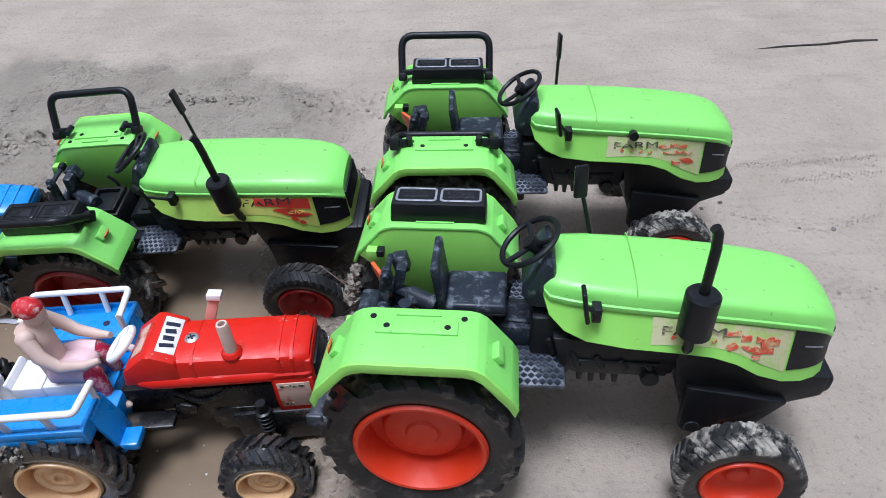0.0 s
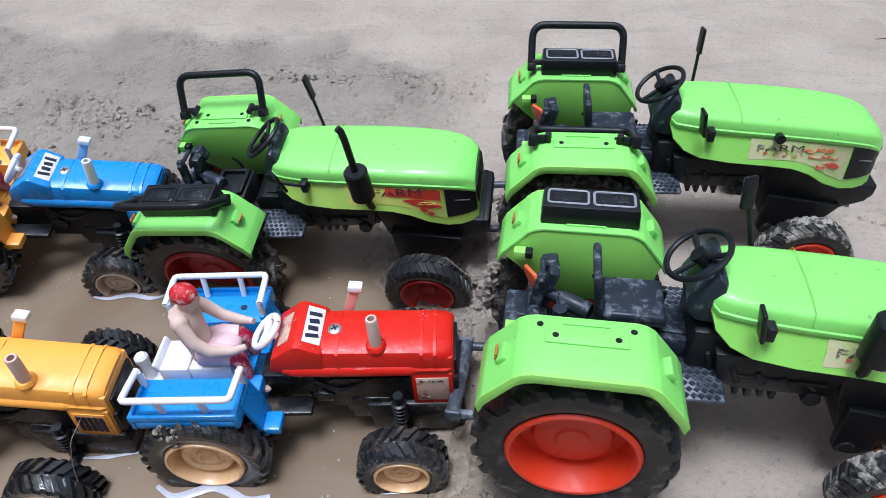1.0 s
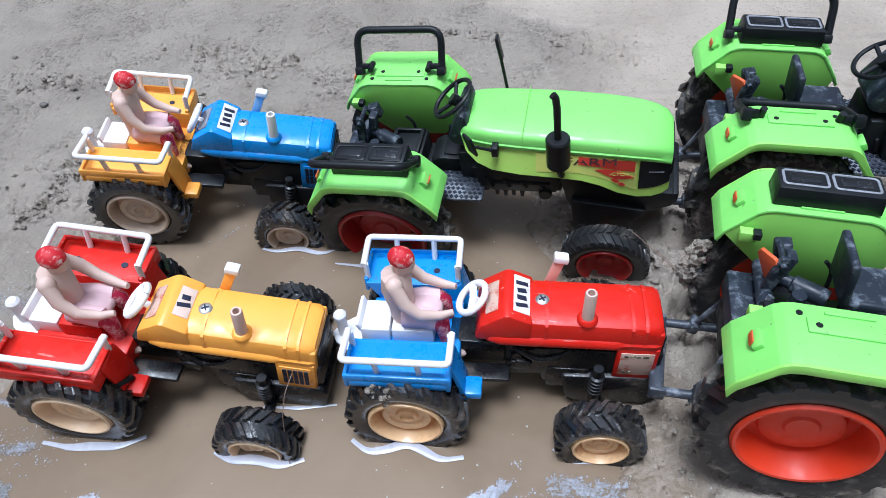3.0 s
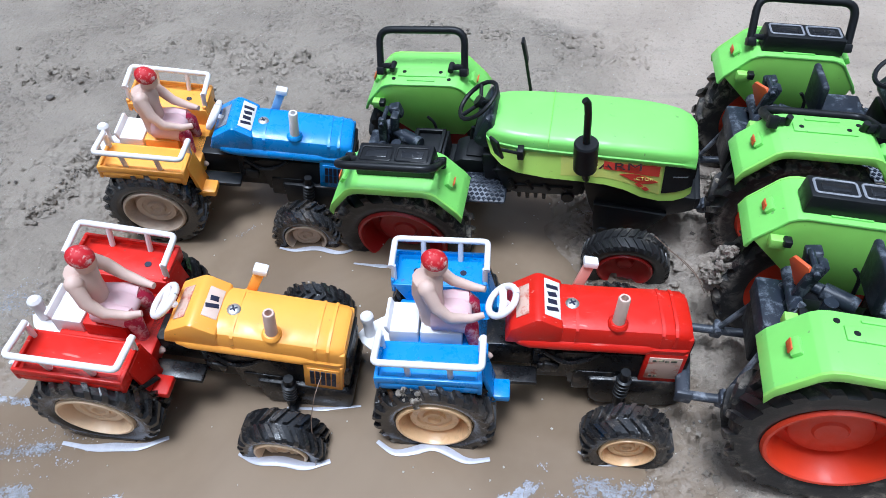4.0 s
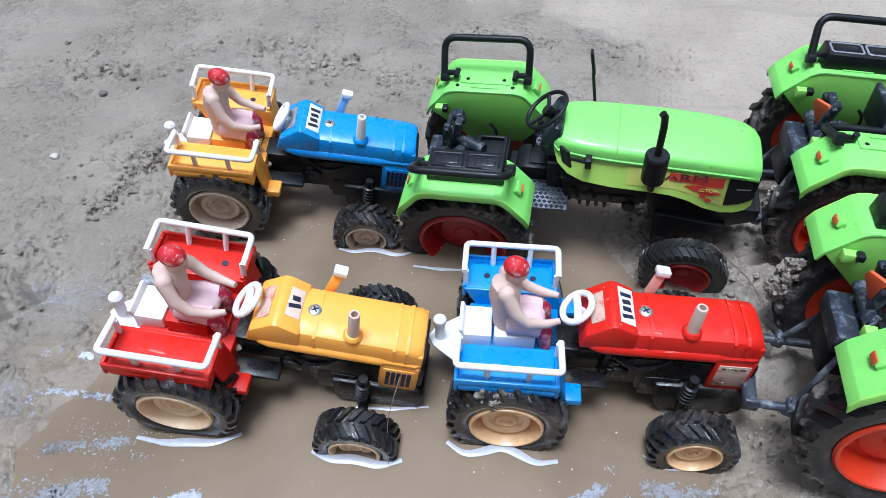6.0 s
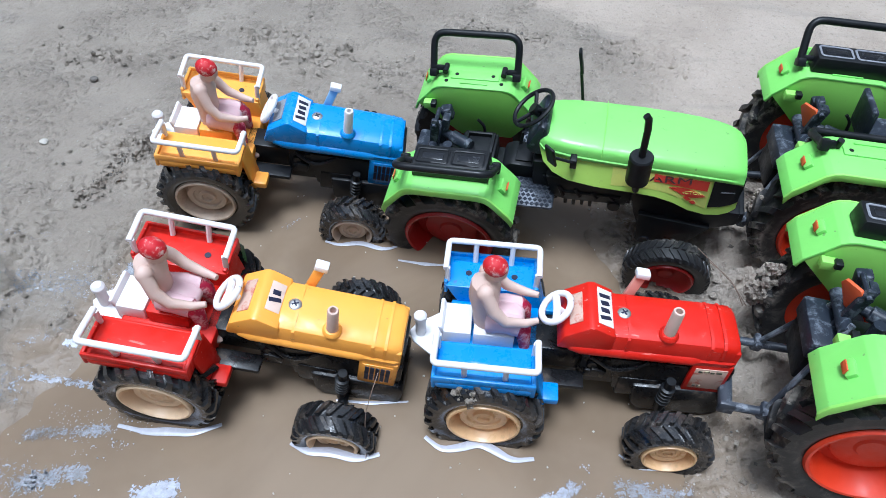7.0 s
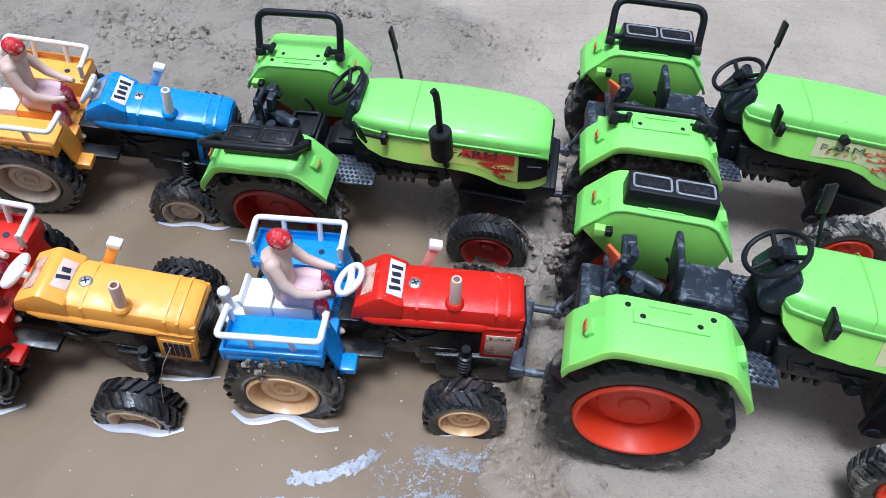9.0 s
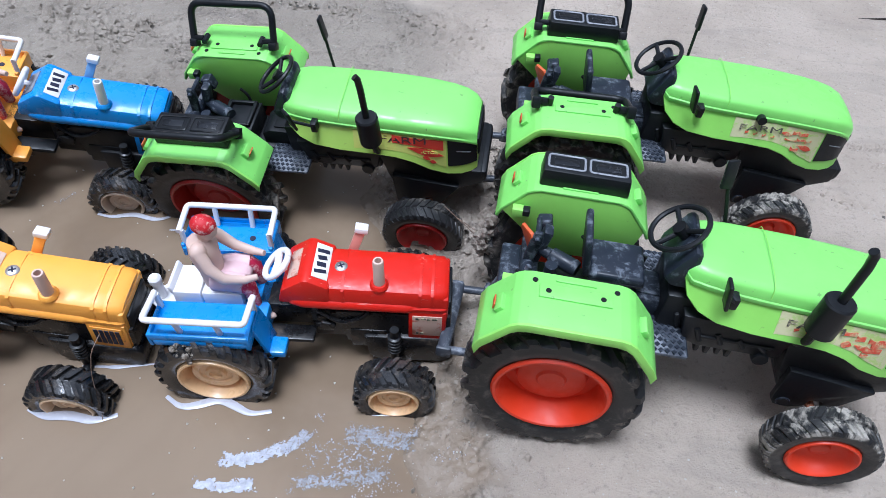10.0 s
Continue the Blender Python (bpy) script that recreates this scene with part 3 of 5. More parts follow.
def fender(root, side, holes):
    f = part("fender", strip(FENDER, -0.0712, -0.0335, 0.0022), GREEN, root)
    # turned-down outer lip, and the inner wall down to the axle
    lip = [(x, z + 0.0004) for x, z in FENDER]
    low = [(x * 0.965, z - 0.0055) for x, z in FENDER]
    bm = prism(lip + low[::-1], -0.0719, -0.0701, 0.0004)
    part("fender_lip", bm, LEAF, f)
    wall = [(x * 0.985, z - 0.001) for x, z in FENDER[1:-1]] + [(0.040, 0.078), (0.030, 0.066), (-0.012, 0.066)]
    part("inner_wall", prism(wall, -0.0357, -0.0338, 0.0004), LEAF, f)
    for x0, dx in ((-0.0385, 0.82), (0.0385, -0.9)):
        zc = 0.1062 if x0 < 0 else 0.1068
        part("reflector_seat", obox((x0, -0.0525, zc + 0.0028), (0.0055, 0.0105, 0.0040), (0, -50 if x0 < 0 else 58, 0), 0.0006), GREEN, f)
        if x0 < 0 or root.get("front_reflectors"):
            part("reflector", obox((x0 - (0.0034 if x0 < 0 else -0.0030), -0.0525, zc + (0.0034 if x0 < 0 else 0.0020)), (0.0008, 0.0070, 0.0042), (0, 8 if x0 < 0 else 30, 0), 0.0003), ORANGE, f, "small orange reflector")
    bar = box(-0.0195, 0.0195, -0.0515, -0.0425, 0.1179, 0.1195, 0.0005)
    part("mounting_plate", bar, GREEN, f)
    part("rib", box(-0.011, 0.011, -0.0392, -0.0375, 0.1179, 0.1194, 0.0004), GREEN, f)
    if holes:
        for x, y, r in ((-0.0145, -0.0470, 0.0016), (0.0145, -0.0470, 0.0016), (-0.0220, -0.0400, 0.0016), (0.0220, -0.0400, 0.0016)):
            part("screw_hole", lathe([(0, -0.0001), (r, -0.0001), (r, 0.0006), (0, 0.0006)], 12, None, pose(x, y, 0.1191 if abs(x) < 0.02 else 0.1182, 90, 0, 0)), BLACK, f)
    part("clip", box(-0.0330, -0.0285, -0.0300, -0.0240, 0.1030, 0.1075, 0.0008), BLACK, f)
    part("tab", box(-0.0395, -0.0300, -0.0324, -0.0265, 0.0990, 0.1055, 0.0006), LEAF, f)
    if side > 0:
        f.matrix_basis = Matrix.Diagonal((1, -1, 1, 1))
    return f


def light_box(root, side, framed=True):
    """The two-window lamp box on a fender."""
    k = part("light_box", box(-0.0260, 0.0296, -0.0590, -0.0385, 0.1180, 0.1305, 0.0014, None, 2, 0.96), BLACK, root, "black box with two grey-framed windows")
    for x0, x1 in ((-0.0222, 0.0002), (0.0034, 0.0258)):
        loop = rounded([((x0 + x1) / 2, -0.0552, 0.1305), (x0, -0.0552, 0.1305), (x0, -0.0428, 0.1305), (x1, -0.0428, 0.1305), (x1, -0.0552, 0.1305), ((x0 + x1) / 2 - 0.0001, -0.0552, 0.1305)], 0.0022, 4)
        part("window_frame", tube(loop, 0.0008, 6, None, False), GREY if framed else BLACK, k)
        part("window_pane", box(x0 + 0.0035, x1 - 0.0035, -0.0522, -0.0458, 0.1300, 0.1308, 0.0003), GLOSS, k)
    if side > 0:
        k.matrix_basis = Matrix.Diagonal((1, -1, 1, 1))
    return k


def roll_bar(root, side, lean, height=0.0295):
    """A hooped bar on two clamps; lean turns it about the fender (0 upright, plus: inwards)."""
    piv = hub("roll_bar", root, pose(0, side * 0.0470, 0.1215, lean * side, 0, 0))
    path = rounded([(-0.0335, 0, 0), (-0.0335, 0, height), (0.0335, 0, height), (0.0335, 0, 0)], 0.010, 6)
    part("bar", tube(path, 0.0028, 12), BLACK, piv)
    for x in (-0.0290, 0.0290):
        bm = obox((x * 1.14, 0, -0.001), (0.0062, 0.0080, 0.0060), (0, 0, 0), 0.001)
        obox((x, 0, 0.0026), (0.0090, 0.0050, 0.0040), (0, 0, 0), 0.001, bm)
        tube([(x * 0.8, -0.004, 0.0), (x * 0.8, 0.0035, 0.0045)], 0.0022, 10, bm)
        part("clamp", bm, BLACK, piv)
    return piv


def grid_plate(root, y0, y1):
    """A foot plate with raised studs."""
    base = part("foot_plate", box(0.0400, 0.0735, y0, y1, 0.0730, 0.0756, 0.0020), PLATE, root)
    bm = bmesh.new()
    for i in range(9):
        for j in range(7):
            x = 0.0425 + 0.0038 * i + (0.0019 if j % 2 else 0)
            y = y0 + (y1 - y0) * (j + 0.6) / 7.2
            if x < 0.0722:
                obox((x, y, 0.0757), (0.0024, 0.0024, 0.0012), (0, 0, 45), 0, bm)
    part("stud_pattern", bm, DUSTY, base)
    return base


def green_tractor(place, label, seat, boxes, bars, exhaust, front_reflectors, muddy, mirror_at, pipe_lean, seed):
    root = new("toy_tractor")
    root.empty_display_size = 0.02
    root["front_reflectors"] = front_reflectors
    tagged(root, label, "toy tractor", "green toy tractors")
    # wheels
    for i, (x, y, r, w, rim, lugs, lug) in enumerate(((0, 0.0530, 0.0535, 0.0270, 0.0345, 19, 0.0038), (0.1635, 0.0560, 0.0318, 0.0190, 0.0200, 34, 0.0011))):
        for s in (-1, 1):
            at = pose(x - (0.004 if seed == 3 and i == 0 else 0), s * y, r - (0.004 if seed == 3 else 0.0055 if seed == 1 else 0) * (i == 0), 0, 9 * seed + 31 * i, 0 if s < 0 else 180)
            wheel("rear_wheel" if i == 0 else "front_wheel", root, at, r, w, rim, lugs, lug, 0.75 if i == 0 else 0.9, RIM_WET_SHADED if seed == 3 else RIM_RED, (MUDDY if muddy else FINE) if i == 1 else RUBBER, "dish" if i == 0 else "bowl")
    # bonnet: sides, lid, nose
    side = part("bonnet_side", loft(hood_rings(False)), LIME if seed == 3 else LEAF, root, "yellow-green bonnet side panel")
    lid = part("bonnet_lid", loft(hood_rings(True)), GREEN, root)
    part("lid_seam", tube([(0.104, -0.0270, 0.1200), (0.1042, -0.0240, 0.1258), (0.1044, -0.0170, 0.1277), (0.1045, 0, 0.1282), (0.1044, 0.0170, 0.1277), (0.1042, 0.0240, 0.1258), (0.104, 0.0270, 0.1200)], 0.00022, 6), LEAF, lid)
    for s in (-1, 1):
        lamp = part("headlight", flip_y(side_patch((0.1825, 0.2034, lambda u: 0.03, lambda u: 0.76 - 0.08 * u), 0.0006, 0.002, 8), s), BLACK, root, "black plastic headlight panel")
        part("lamp_line", flip_y(side_patch((0.1890, 0.1990, lambda u: 0.31, lambda u: 0.335), 0.0009, 0.0006, 4, 1), s), GREY, lamp)
        deck = part("decal", flip_y(side_patch((0.1130, 0.1812, lambda u: 0.12 - 0.04 * u, lambda u: 0.80 - 0.10 * math.sin(math.pi * u)), 0.0005, 0.0008, 16), s), DECAL if seed == 3 else DECAL_WORN, side, "worn cream and red printed decal")
        turn = pose(0, 0, 0, 90 - 22, 0, 0) if s < 0 else pose(0, 0, 0, 90 - 22, 0, 180)
        words = (("FARM", 0.0076, 0.1500, 0.25, DARK_PRINT, 1.9), ("TRACTOR", 0.0032, 0.1660, 0.48, DECAL, 1.35)) if seed == 3 else (("FARM", 0.0064, 0.1330, 0.36, FADED, 2.0),)
        for word, size, x, u, ink, wide in words:
            p = side_point(x, u, 0.0012)
            p.y *= -s
            letters(word, size, ink, deck, Matrix.Translation(p) @ turn @ Matrix.Diagonal((wide, 1, 1, 1)))
        if seed == 3:
            flashes = [(0.1420, 0.1795, 0.12, 0.40, 0), (0.1530, 0.1795, 0.38, 0.60, 1), (0.1640, 0.1700, 0.60, 0.70, 1), (0.1690, 0.1740, 0.66, 0.76, 1)]
        else:
            own = random.Random(40 + seed)
            flashes = [(x, x + own.uniform(0.004, 0.011), u, u + own.uniform(0.07, 0.16), k % 2) for k in range(13) for x, u in [(own.uniform(0.1480, 0.1700), own.uniform(0.18, 0.64))]]
            flashes += [(0.1225 + 0.0065 * k, 0.1250 + 0.0065 * k, 0.50 + 0.03 * (k % 2), 0.60, 0) for k in range(4)]
        for k, (x0, x1, u0, u1, pointed) in enumerate(flashes):
            if pointed:
                top, low = (lambda u, a=u0, b=u1: (a + b) / 2 - (b - a) / 2 * math.sin(math.pi * u)), (lambda u, a=u0, b=u1: (a + b) / 2 + (b - a) / 2 * math.sin(math.pi * u))
            else:
                top, low = (lambda u, a=u0: a + 0.03 * math.sin(5 * u)), (lambda u, b=u1: b - 0.06 * u)
            part("red_flash", flip_y(side_patch((x0, x1, top, low), 0.0009 + 0.00002 * k, 0.0004, 8, 2), s), DECAL_RED if seed == 3 else WORN_RED, deck)
    part("nose_grille", box(0.2000, 0.2050, -0.0180, 0.0180, 0.0850, 0.1020, 0.0012), BLACK, root)
    # chassis, engine, bumper
    bm = box(-0.040, 0.060, -0.0170, 0.0170, 0.0480, 0.0740, 0.002)
    box(0.055, 0.150, -0.0200, 0.0200, 0.0680, 0.1020, 0.002, bm)
    box(0.030, 0.076, -0.0240, 0.0240, 0.0655, 0.0725, 0.0015, bm)
    part("chassis", bm, BLACK, root)
    eng = part("engine", box(0.075, 0.130, -0.0255, 0.0255, 0.0700, 0.0970, 0.002), BLACK, root)
    for i in range(4):
        part("fin", prism([(0.0800 + 0.0062 * i, 0.0760), (0.0806 + 0.0062 * i, 0.0640 - 0.001 * (i % 2)), (0.0832 + 0.0062 * i, 0.0640 - 0.001 * (i % 2)), (0.0838 + 0.0062 * i, 0.0760)], -0.0262, 0.0262, 0.0006), BLACK, eng)
        part("pipe_stub", tube([(0.0760 + 0.0125 * i, -0.0268, 0.0860 - 0.002 * i), (0.0800 + 0.0125 * i, -0.0280, 0.0770)], 0.0018, 8), BLACK, eng)
    part("oil_filter", lathe([(0, -0.029), (0.0045, -0.029), (0.0050, -0.0275), (0.0050, 0.0275), (0.0045, 0.029), (0, 0.029)], 14, None, pose(0.118, 0, 0.0690)), BLACK, eng)
    part("side_cover", prism([(0.066, 0.095), (0.071, 0.0740), (0.080, 0.0705), (0.126, 0.0705), (0.132, 0.094)], -0.0272, 0.0272, 0.001), BLACK, eng)
    part("side_rib", box(0.078, 0.122, -0.0285, 0.0285, 0.0785, 0.0812, 0.0008), BLACK, eng)
    bm = prism([(0.126, 0.0960), (0.133, 0.062), (0.140, 0.040), (0.170, 0.037), (0.186, 0.050), (0.2080, 0.060), (0.2080, 0.074), (0.172, 0.076), (0.152, 0.086)], -0.0262, 0.0262, 0.002)
    part("front_frame", bm, BLACK, root)
    part("bumper", prism([(0.1880, 0.0735), (0.1900, 0.0560), (0.2070, 0.0600), (0.2110, 0.0640), (0.2110, 0.0735)], -0.0255, 0.0255, 0.0022), BLACK, root)
    for s in (-1, 1):
        bm = prism([(0.137, 0.066), (0.1380, 0.0345), (0.1410, 0.0300), (0.1500, 0.0290), (0.1585, 0.0330), (0.1600, 0.0400), (0.1670, 0.0400), (0.1685, 0.0330), (0.1740, 0.0345), (0.190, 0.058)], 0.0255, 0.0305, 0.0012, None, Matrix.Diagonal((1, s, 1, 1)))
        br = part("axle_bracket", bm, BLACK, root)
        ring = [(0.1450 + 0.0036 * math.cos(2 * math.pi * k / 20), s * 0.0304, 0.0352 + 0.0036 * math.sin(2 * math.pi * k / 20)) for k in range(21)]
        part("bolt_ring", tube(ring, 0.0007, 6, None, False), DUSTY, br)
        part("bolt_hole", lathe([(0, 0), (0.0031, 0), (0.0031, 0.0006), (0, 0.0006)], 14, None, pose(0.1450, s * 0.0306 + (0 if s > 0 else -0.0006), 0.0352)), RUBBER, br)
    part("front_axle", tube([(0.1635, -0.056, 0.0318), (0.1635, 0.056, 0.0318)], 0.0028, 12), RUST, root, "rusty brown front axle pin")
    part("rear_axle", tube([(0, -0.046, 0.0535), (0, 0.046, 0.0535)], 0.0075, 14), BLACK, root)
    for s in (-1, 1):
        fender(root, s, s not in boxes)
        grid_plate(root, *sorted((s * 0.0135, s * 0.0415)))
        if s in boxes:
            light_box(root, s, seed != 3)
        if s in bars:
            roll_bar(root, s, bars[s])
    bm = prism([(0.0300, 0.0680), (0.0300, 0.0840), (0.0370, 0.0880), (0.0580, 0.0870), (0.0680, 0.0800), (0.0680, 0.0680)], -0.0128, 0.0128, 0.0024)
    tun = part("floor_tunnel", bm, BLACK if seed == 3 else DUSTY, root)
    part("cover_plate", obox((0.0490, 0, 0.0882), (0.0170, 0.0180, 0.0016), (0, 3, 0), 0.0006), BLACK if seed == 3 else DUSTY, tun)
    part("step_edge", box(0.0400, 0.0700, -0.0285, 0.0285, 0.0690, 0.0735, 0.0014), BLACK, tun)
    part("pedal", obox((0.066, -0.018, 0.083), (0.003, 0.008, 0.012), (0, -20, 0), 0.0008), BLACK, root)
    part("gear_lever", tube([(0.040, 0.006, 0.078), (0.044, 0.010, 0.100)], 0.0013, 8), BLACK, root)
    # dash and steering wheel
    bm = prism([(0.0485, 0.1130), (0.0600, 0.1365), (0.0655, 0.1345), (0.0670, 0.1060), (0.0540, 0.1060)], -0.0180, 0.0180, 0.0036)
    part("dash_panel", bm, DUSTY, root, "scuffed black dash panel")
    wh = hub("steering_wheel", root, pose(0.0525, 0.001, 0.1352, 0, -34, 0))
    ring = [(0.0163 * math.cos(2 * math.pi * i / 36), 0.0163 * math.sin(2 * math.pi * i / 36), 0) for i in range(37)]
    part("rim", tube(ring, 0.0016, 8, None, False), BLACK, wh)
    for a in (90, 210, 330):
        part("spoke", tube([(0, 0, -0.003), (0.0155 * math.cos(radians(a)), 0.0155 * math.sin(radians(a)), 0)], 0.0015, 8), BLACK, wh)
    part("column", tube([(0, 0, 0.001), (0.004, 0, -0.018)], 0.0034, 10, None, True, [0.0042, 0.003]), BLACK, wh)
    # seat
    if seat:
        st = hub("seat", root, pose(0.0250, 0, 0.0970))
        seat_pad = part("cushion", box(-0.0150, 0.0170, -0.0150, 0.0150, 0, 0.0072, 0.0022, None, 3), DUSTY, st, "dusty black seat cushion")
        part("piping", tube(rounded([(0.0010, -0.0148, 0.0014), (-0.0148, -0.0148, 0.0014), (-0.0148, 0.0148, 0.0014), (0.0168, 0.0148, 0.0014), (0.0168, -0.0148, 0.0014), (0.0012, -0.0148, 0.0014)], 0.003, 3), 0.0009, 6, None, False), BLACK, seat_pad)
        back = box(-0.0022, 0.0022, -0.0148, 0.0148, 0.0, 0.0290, 0.0020, None, 3)
        bmesh.ops.transform(back, matrix=pose(-0.0168, 0, 0.0020, 0, -7, 0), verts=back.verts)
        part("backrest", back, DUSTY, st)
        part("seat_post", box(-0.008, 0.010, -0.0100, 0.0100, -0.0250, 0.001, 0.001), BLACK, st)
    else:
        bm = box(-0.004, 0.024, -0.0150, 0.0150, 0.0740, 0.0900, 0.0012)
        box(-0.002, 0.022, -0.0130, -0.0105, 0.0890, 0.0935, 0.0006, bm)
        box(-0.002, 0.022, 0.0105, 0.0130, 0.0890, 0.0935, 0.0006, bm)
        box(-0.002, 0.001, -0.0130, 0.0130, 0.0890, 0.0935, 0.0006, bm)
        box(0.019, 0.022, -0.0130, 0.0130, 0.0890, 0.0935, 0.0006, bm)
        part("seat_socket", bm, BLACK, root, "empty square seat socket")
    # rear lift tower, with its warning reflector
    bm = box(-0.0420, -0.0180, -0.0190, 0.0190, 0.0700, 0.0840, 0.002)
    obox((-0.0190, 0.0100, 0.0940), (0.0060, 0.0090, 0.0320), (0, 12, 0), 0.0014, bm)
    obox((-0.0180, 0.0200, 0.1040), (0.0090, 0.0080, 0.0110), (0, -12, 0), 0.0014, bm)
    tube([(-0.026, -0.012, 0.090), (-0.026, 0.020, 0.090)], 0.0042, 12, bm)
    tube([(-0.012, -0.010, 0.080), (-0.012, -0.010, 0.100)], 0.0038, 12, bm)
    tw = part("lift_tower", bm, DUSTY, root)
    part("lift_cylinder", lathe([(0, -0.012), (0.0046, -0.012), (0.0052, -0.010), (0.0052, 0.006), (0.0036, 0.007), (0.0036, 0.014), (0.0050, 0.0145), (0.0050, 0.0175), (0, 0.0175)], 16, None, pose(-0.0060, 0.0020, 0.0930, 0, 0, 62)), DUSTY, tw)
    part("lever", prism([(-0.0300, 0.0840), (-0.0240, 0.0840), (-0.0190, 0.1100), (-0.0200, 0.1165), (-0.0245, 0.1165), (-0.0262, 0.1100)], -0.0030, 0.0005, 0.0009), DUSTY, tw)
    part("hinge_pin", tube([(-0.0225, -0.0055, 0.1120), (-0.0225, 0.0150, 0.1120)], 0.0017, 8), DUSTY, tw)
    part("control_lever", tube(rounded([(0.0120, 0.0190, 0.0800), (0.0110, 0.0200, 0.0930), (0.0060, 0.0205, 0.0980)], 0.004, 3), 0.0012, 8), BLACK, tw)
    if seed != 3:
        part("warning_reflector", prism([(-0.0030, -0.0080), (0.0022, -0.0080), (0.0060, 0.0040), (0.0040, 0.0072), (-0.0040, 0.0072), (-0.0058, 0.0040)], -0.0008, 0.0008, 0.0003, None, pose(-0.0265, 0.0040, 0.1040, -14, 8, 122) @ Matrix.Scale(1.35, 4)), ORANGE, tw, "orange-red warning reflector")
    for s in (-1, 1):
        arm = part("lift_arm", tube(rounded([(0.004, s * 0.018, 0.0400), (-0.018, s * 0.0240, 0.0270), (-0.046, s * 0.0270, 0.0215), (-0.0690, s * 0.0270, 0.0200)], 0.008), 0.0029, 10), PLATE, root)
        part("lift_rod", tube(rounded([(-0.0460, s * 0.0270, 0.0230), (-0.0330, s * 0.0170, 0.0700), (-0.0245, s * 0.0100, 0.0960)], 0.006), 0.0019, 8), PLATE, arm)
        joint = obox((-0.0460, s * 0.0270, 0.0215), (0.0070, 0.0066, 0.0100), (0, 10, 0), 0.0014)
        tube([(-0.0460, s * 0.0220, 0.0240), (-0.0460, s * 0.0325, 0.0240)], 0.0022, 8, joint)
        part("rod_joint", joint, PLATE, arm)
    if seed == 1:
        bar = part("drawbar", tube([(-0.0690, -0.0290, 0.0200), (-0.0670, 0.0290, 0.0215)], 0.0044, 12), PLATE, root, "dusty black cross tube of the hitch")
        for y in (-0.0290, 0.0290):
            part("end_cap", obox((-0.0685, y, 0.0205), (0.0100, 0.0034, 0.0100), (0, 0, 0), 0.0014), PLATE, bar)
    # mirror near the bonnet's rear, air pipe on the far side, exhaust
    mi = hub("mirror", root, pose(0.0820, -0.0265, 0.1190))
    mx, my, mz, turned = mirror_at
    part("arm", tube([(0.0035, 0.002, -0.0040), (0.0030, -0.0045, -0.0015), (mx, my, mz - 0.001)], 0.0012, 8), BLACK, mi)
    part("bracket", box(0.0010, 0.0056, -0.0055, 0.002, -0.0075, 0.0010, 0.0008), BLACK, mi)
    plate = box(-0.0012, 0.0012, -0.0046, 0.0046, -0.0095, 0.0095, 0.0011, None, 3)
    bmesh.ops.transform(plate, matrix=pose(mx, my, mz, 0, -10, turned), verts=plate.verts)
    part("glass_back", plate, BLACK, mi)
    ap = hub("air_pipe", root, pose(0.0830, 0.0290, 0.1000))
    part("stem", tube([(max(0, -pipe_lean) * 0.6, 0, 0), (pipe_lean * 0.7 + max(0, -pipe_lean) * 0.6, 0.0080, 0.0400)], 0.0012, 8), BLACK, ap)
    cap = box(-0.0012, 0.0012, -0.0042, 0.0042, -0.0090, 0.0090, 0.0011, None, 3)
    bmesh.ops.transform(cap, matrix=pose(pipe_lean * 0.8 + max(0, -pipe_lean) * 0.6, 0.0098, 0.0480, -10, math.degrees(math.atan2(pipe_lean, 0.05)), -58 if seed == 1 else 4), verts=cap.verts)
    cap = part("cap", cap, BLACK, ap)
    if seed == 1:
        glass = box(-0.0017, -0.0013, -0.0036, 0.0036, -0.0082, 0.0082, 0.0002)
        bmesh.ops.transform(glass, matrix=pose(pipe_lean * 0.8 + max(0, -pipe_lean) * 0.6, 0.0098, 0.0480, -10, math.degrees(math.atan2(pipe_lean, 0.05)), -58), verts=glass.verts)
        part("glass", glass, MIRROR, cap, "small mirror glass")
    if exhaust:
        ex = hub("exhaust", root, pose(0.1295, -0.0375, 0.1130))
        part("silencer", lathe([(0, 0), (0.0070, 0), (0.0080, -0.0010), (0.0080, -0.0240), (0.0070, -0.0252), (0.0040, -0.0253), (0, -0.0253)], 24, None, pose(0, 0, 0, -90, 0, 0)), BLACK, ex)
        part("pipe", tube([(0, 0, 0.0245), (0, 0.0005, 0.050), (-0.0008, 0.001, 0.0580), (-0.0025, 0.001, 0.0605)], 0.0024, 12), BLACK, ex)
        part("bracket", tube([(0, 0.001, 0.002), (0.001, 0.004, -0.014), (0.002, 0.012, -0.026)], 0.0026, 8), BLACK, ex)
    else:
        part("exhaust_stub", tube([(0.1300, -0.0260, 0.1140), (0.1300, -0.0320, 0.1150)], 0.0032, 12), BLACK, root)
    root.matrix_basis = place
    return root


green_tractor(pose(-0.0017, 0.2574, 0.0092, -4.75, -0.9, -4.7), "lime green plastic toy tractor standing on dry concrete in front", True, (1,), {}, True, False, True, (-0.0030, -0.0060, 0.0050, 0), -0.0150, 1)
green_tractor(pose(0.006, 0.435, 0.002, 0, 0, -0.6), "lime green toy tractor with roll bars on dry concrete", True, (1,), {1: -32, -1: 112}, False, False, True, (-0.0050, -0.0060, 0.0085, 8), 0.0010, 2)
green_tractor(pose(-0.2552, 0.4243, -0.0317, 6.8, -5.85, -3.4), "lime green toy tractor sunk in the puddle, seat missing", False, (-1,), {1: -32, -1: -50}, True, True, False, (-0.0125, -0.0060, 0.0050, 48), -0.0080, 3)


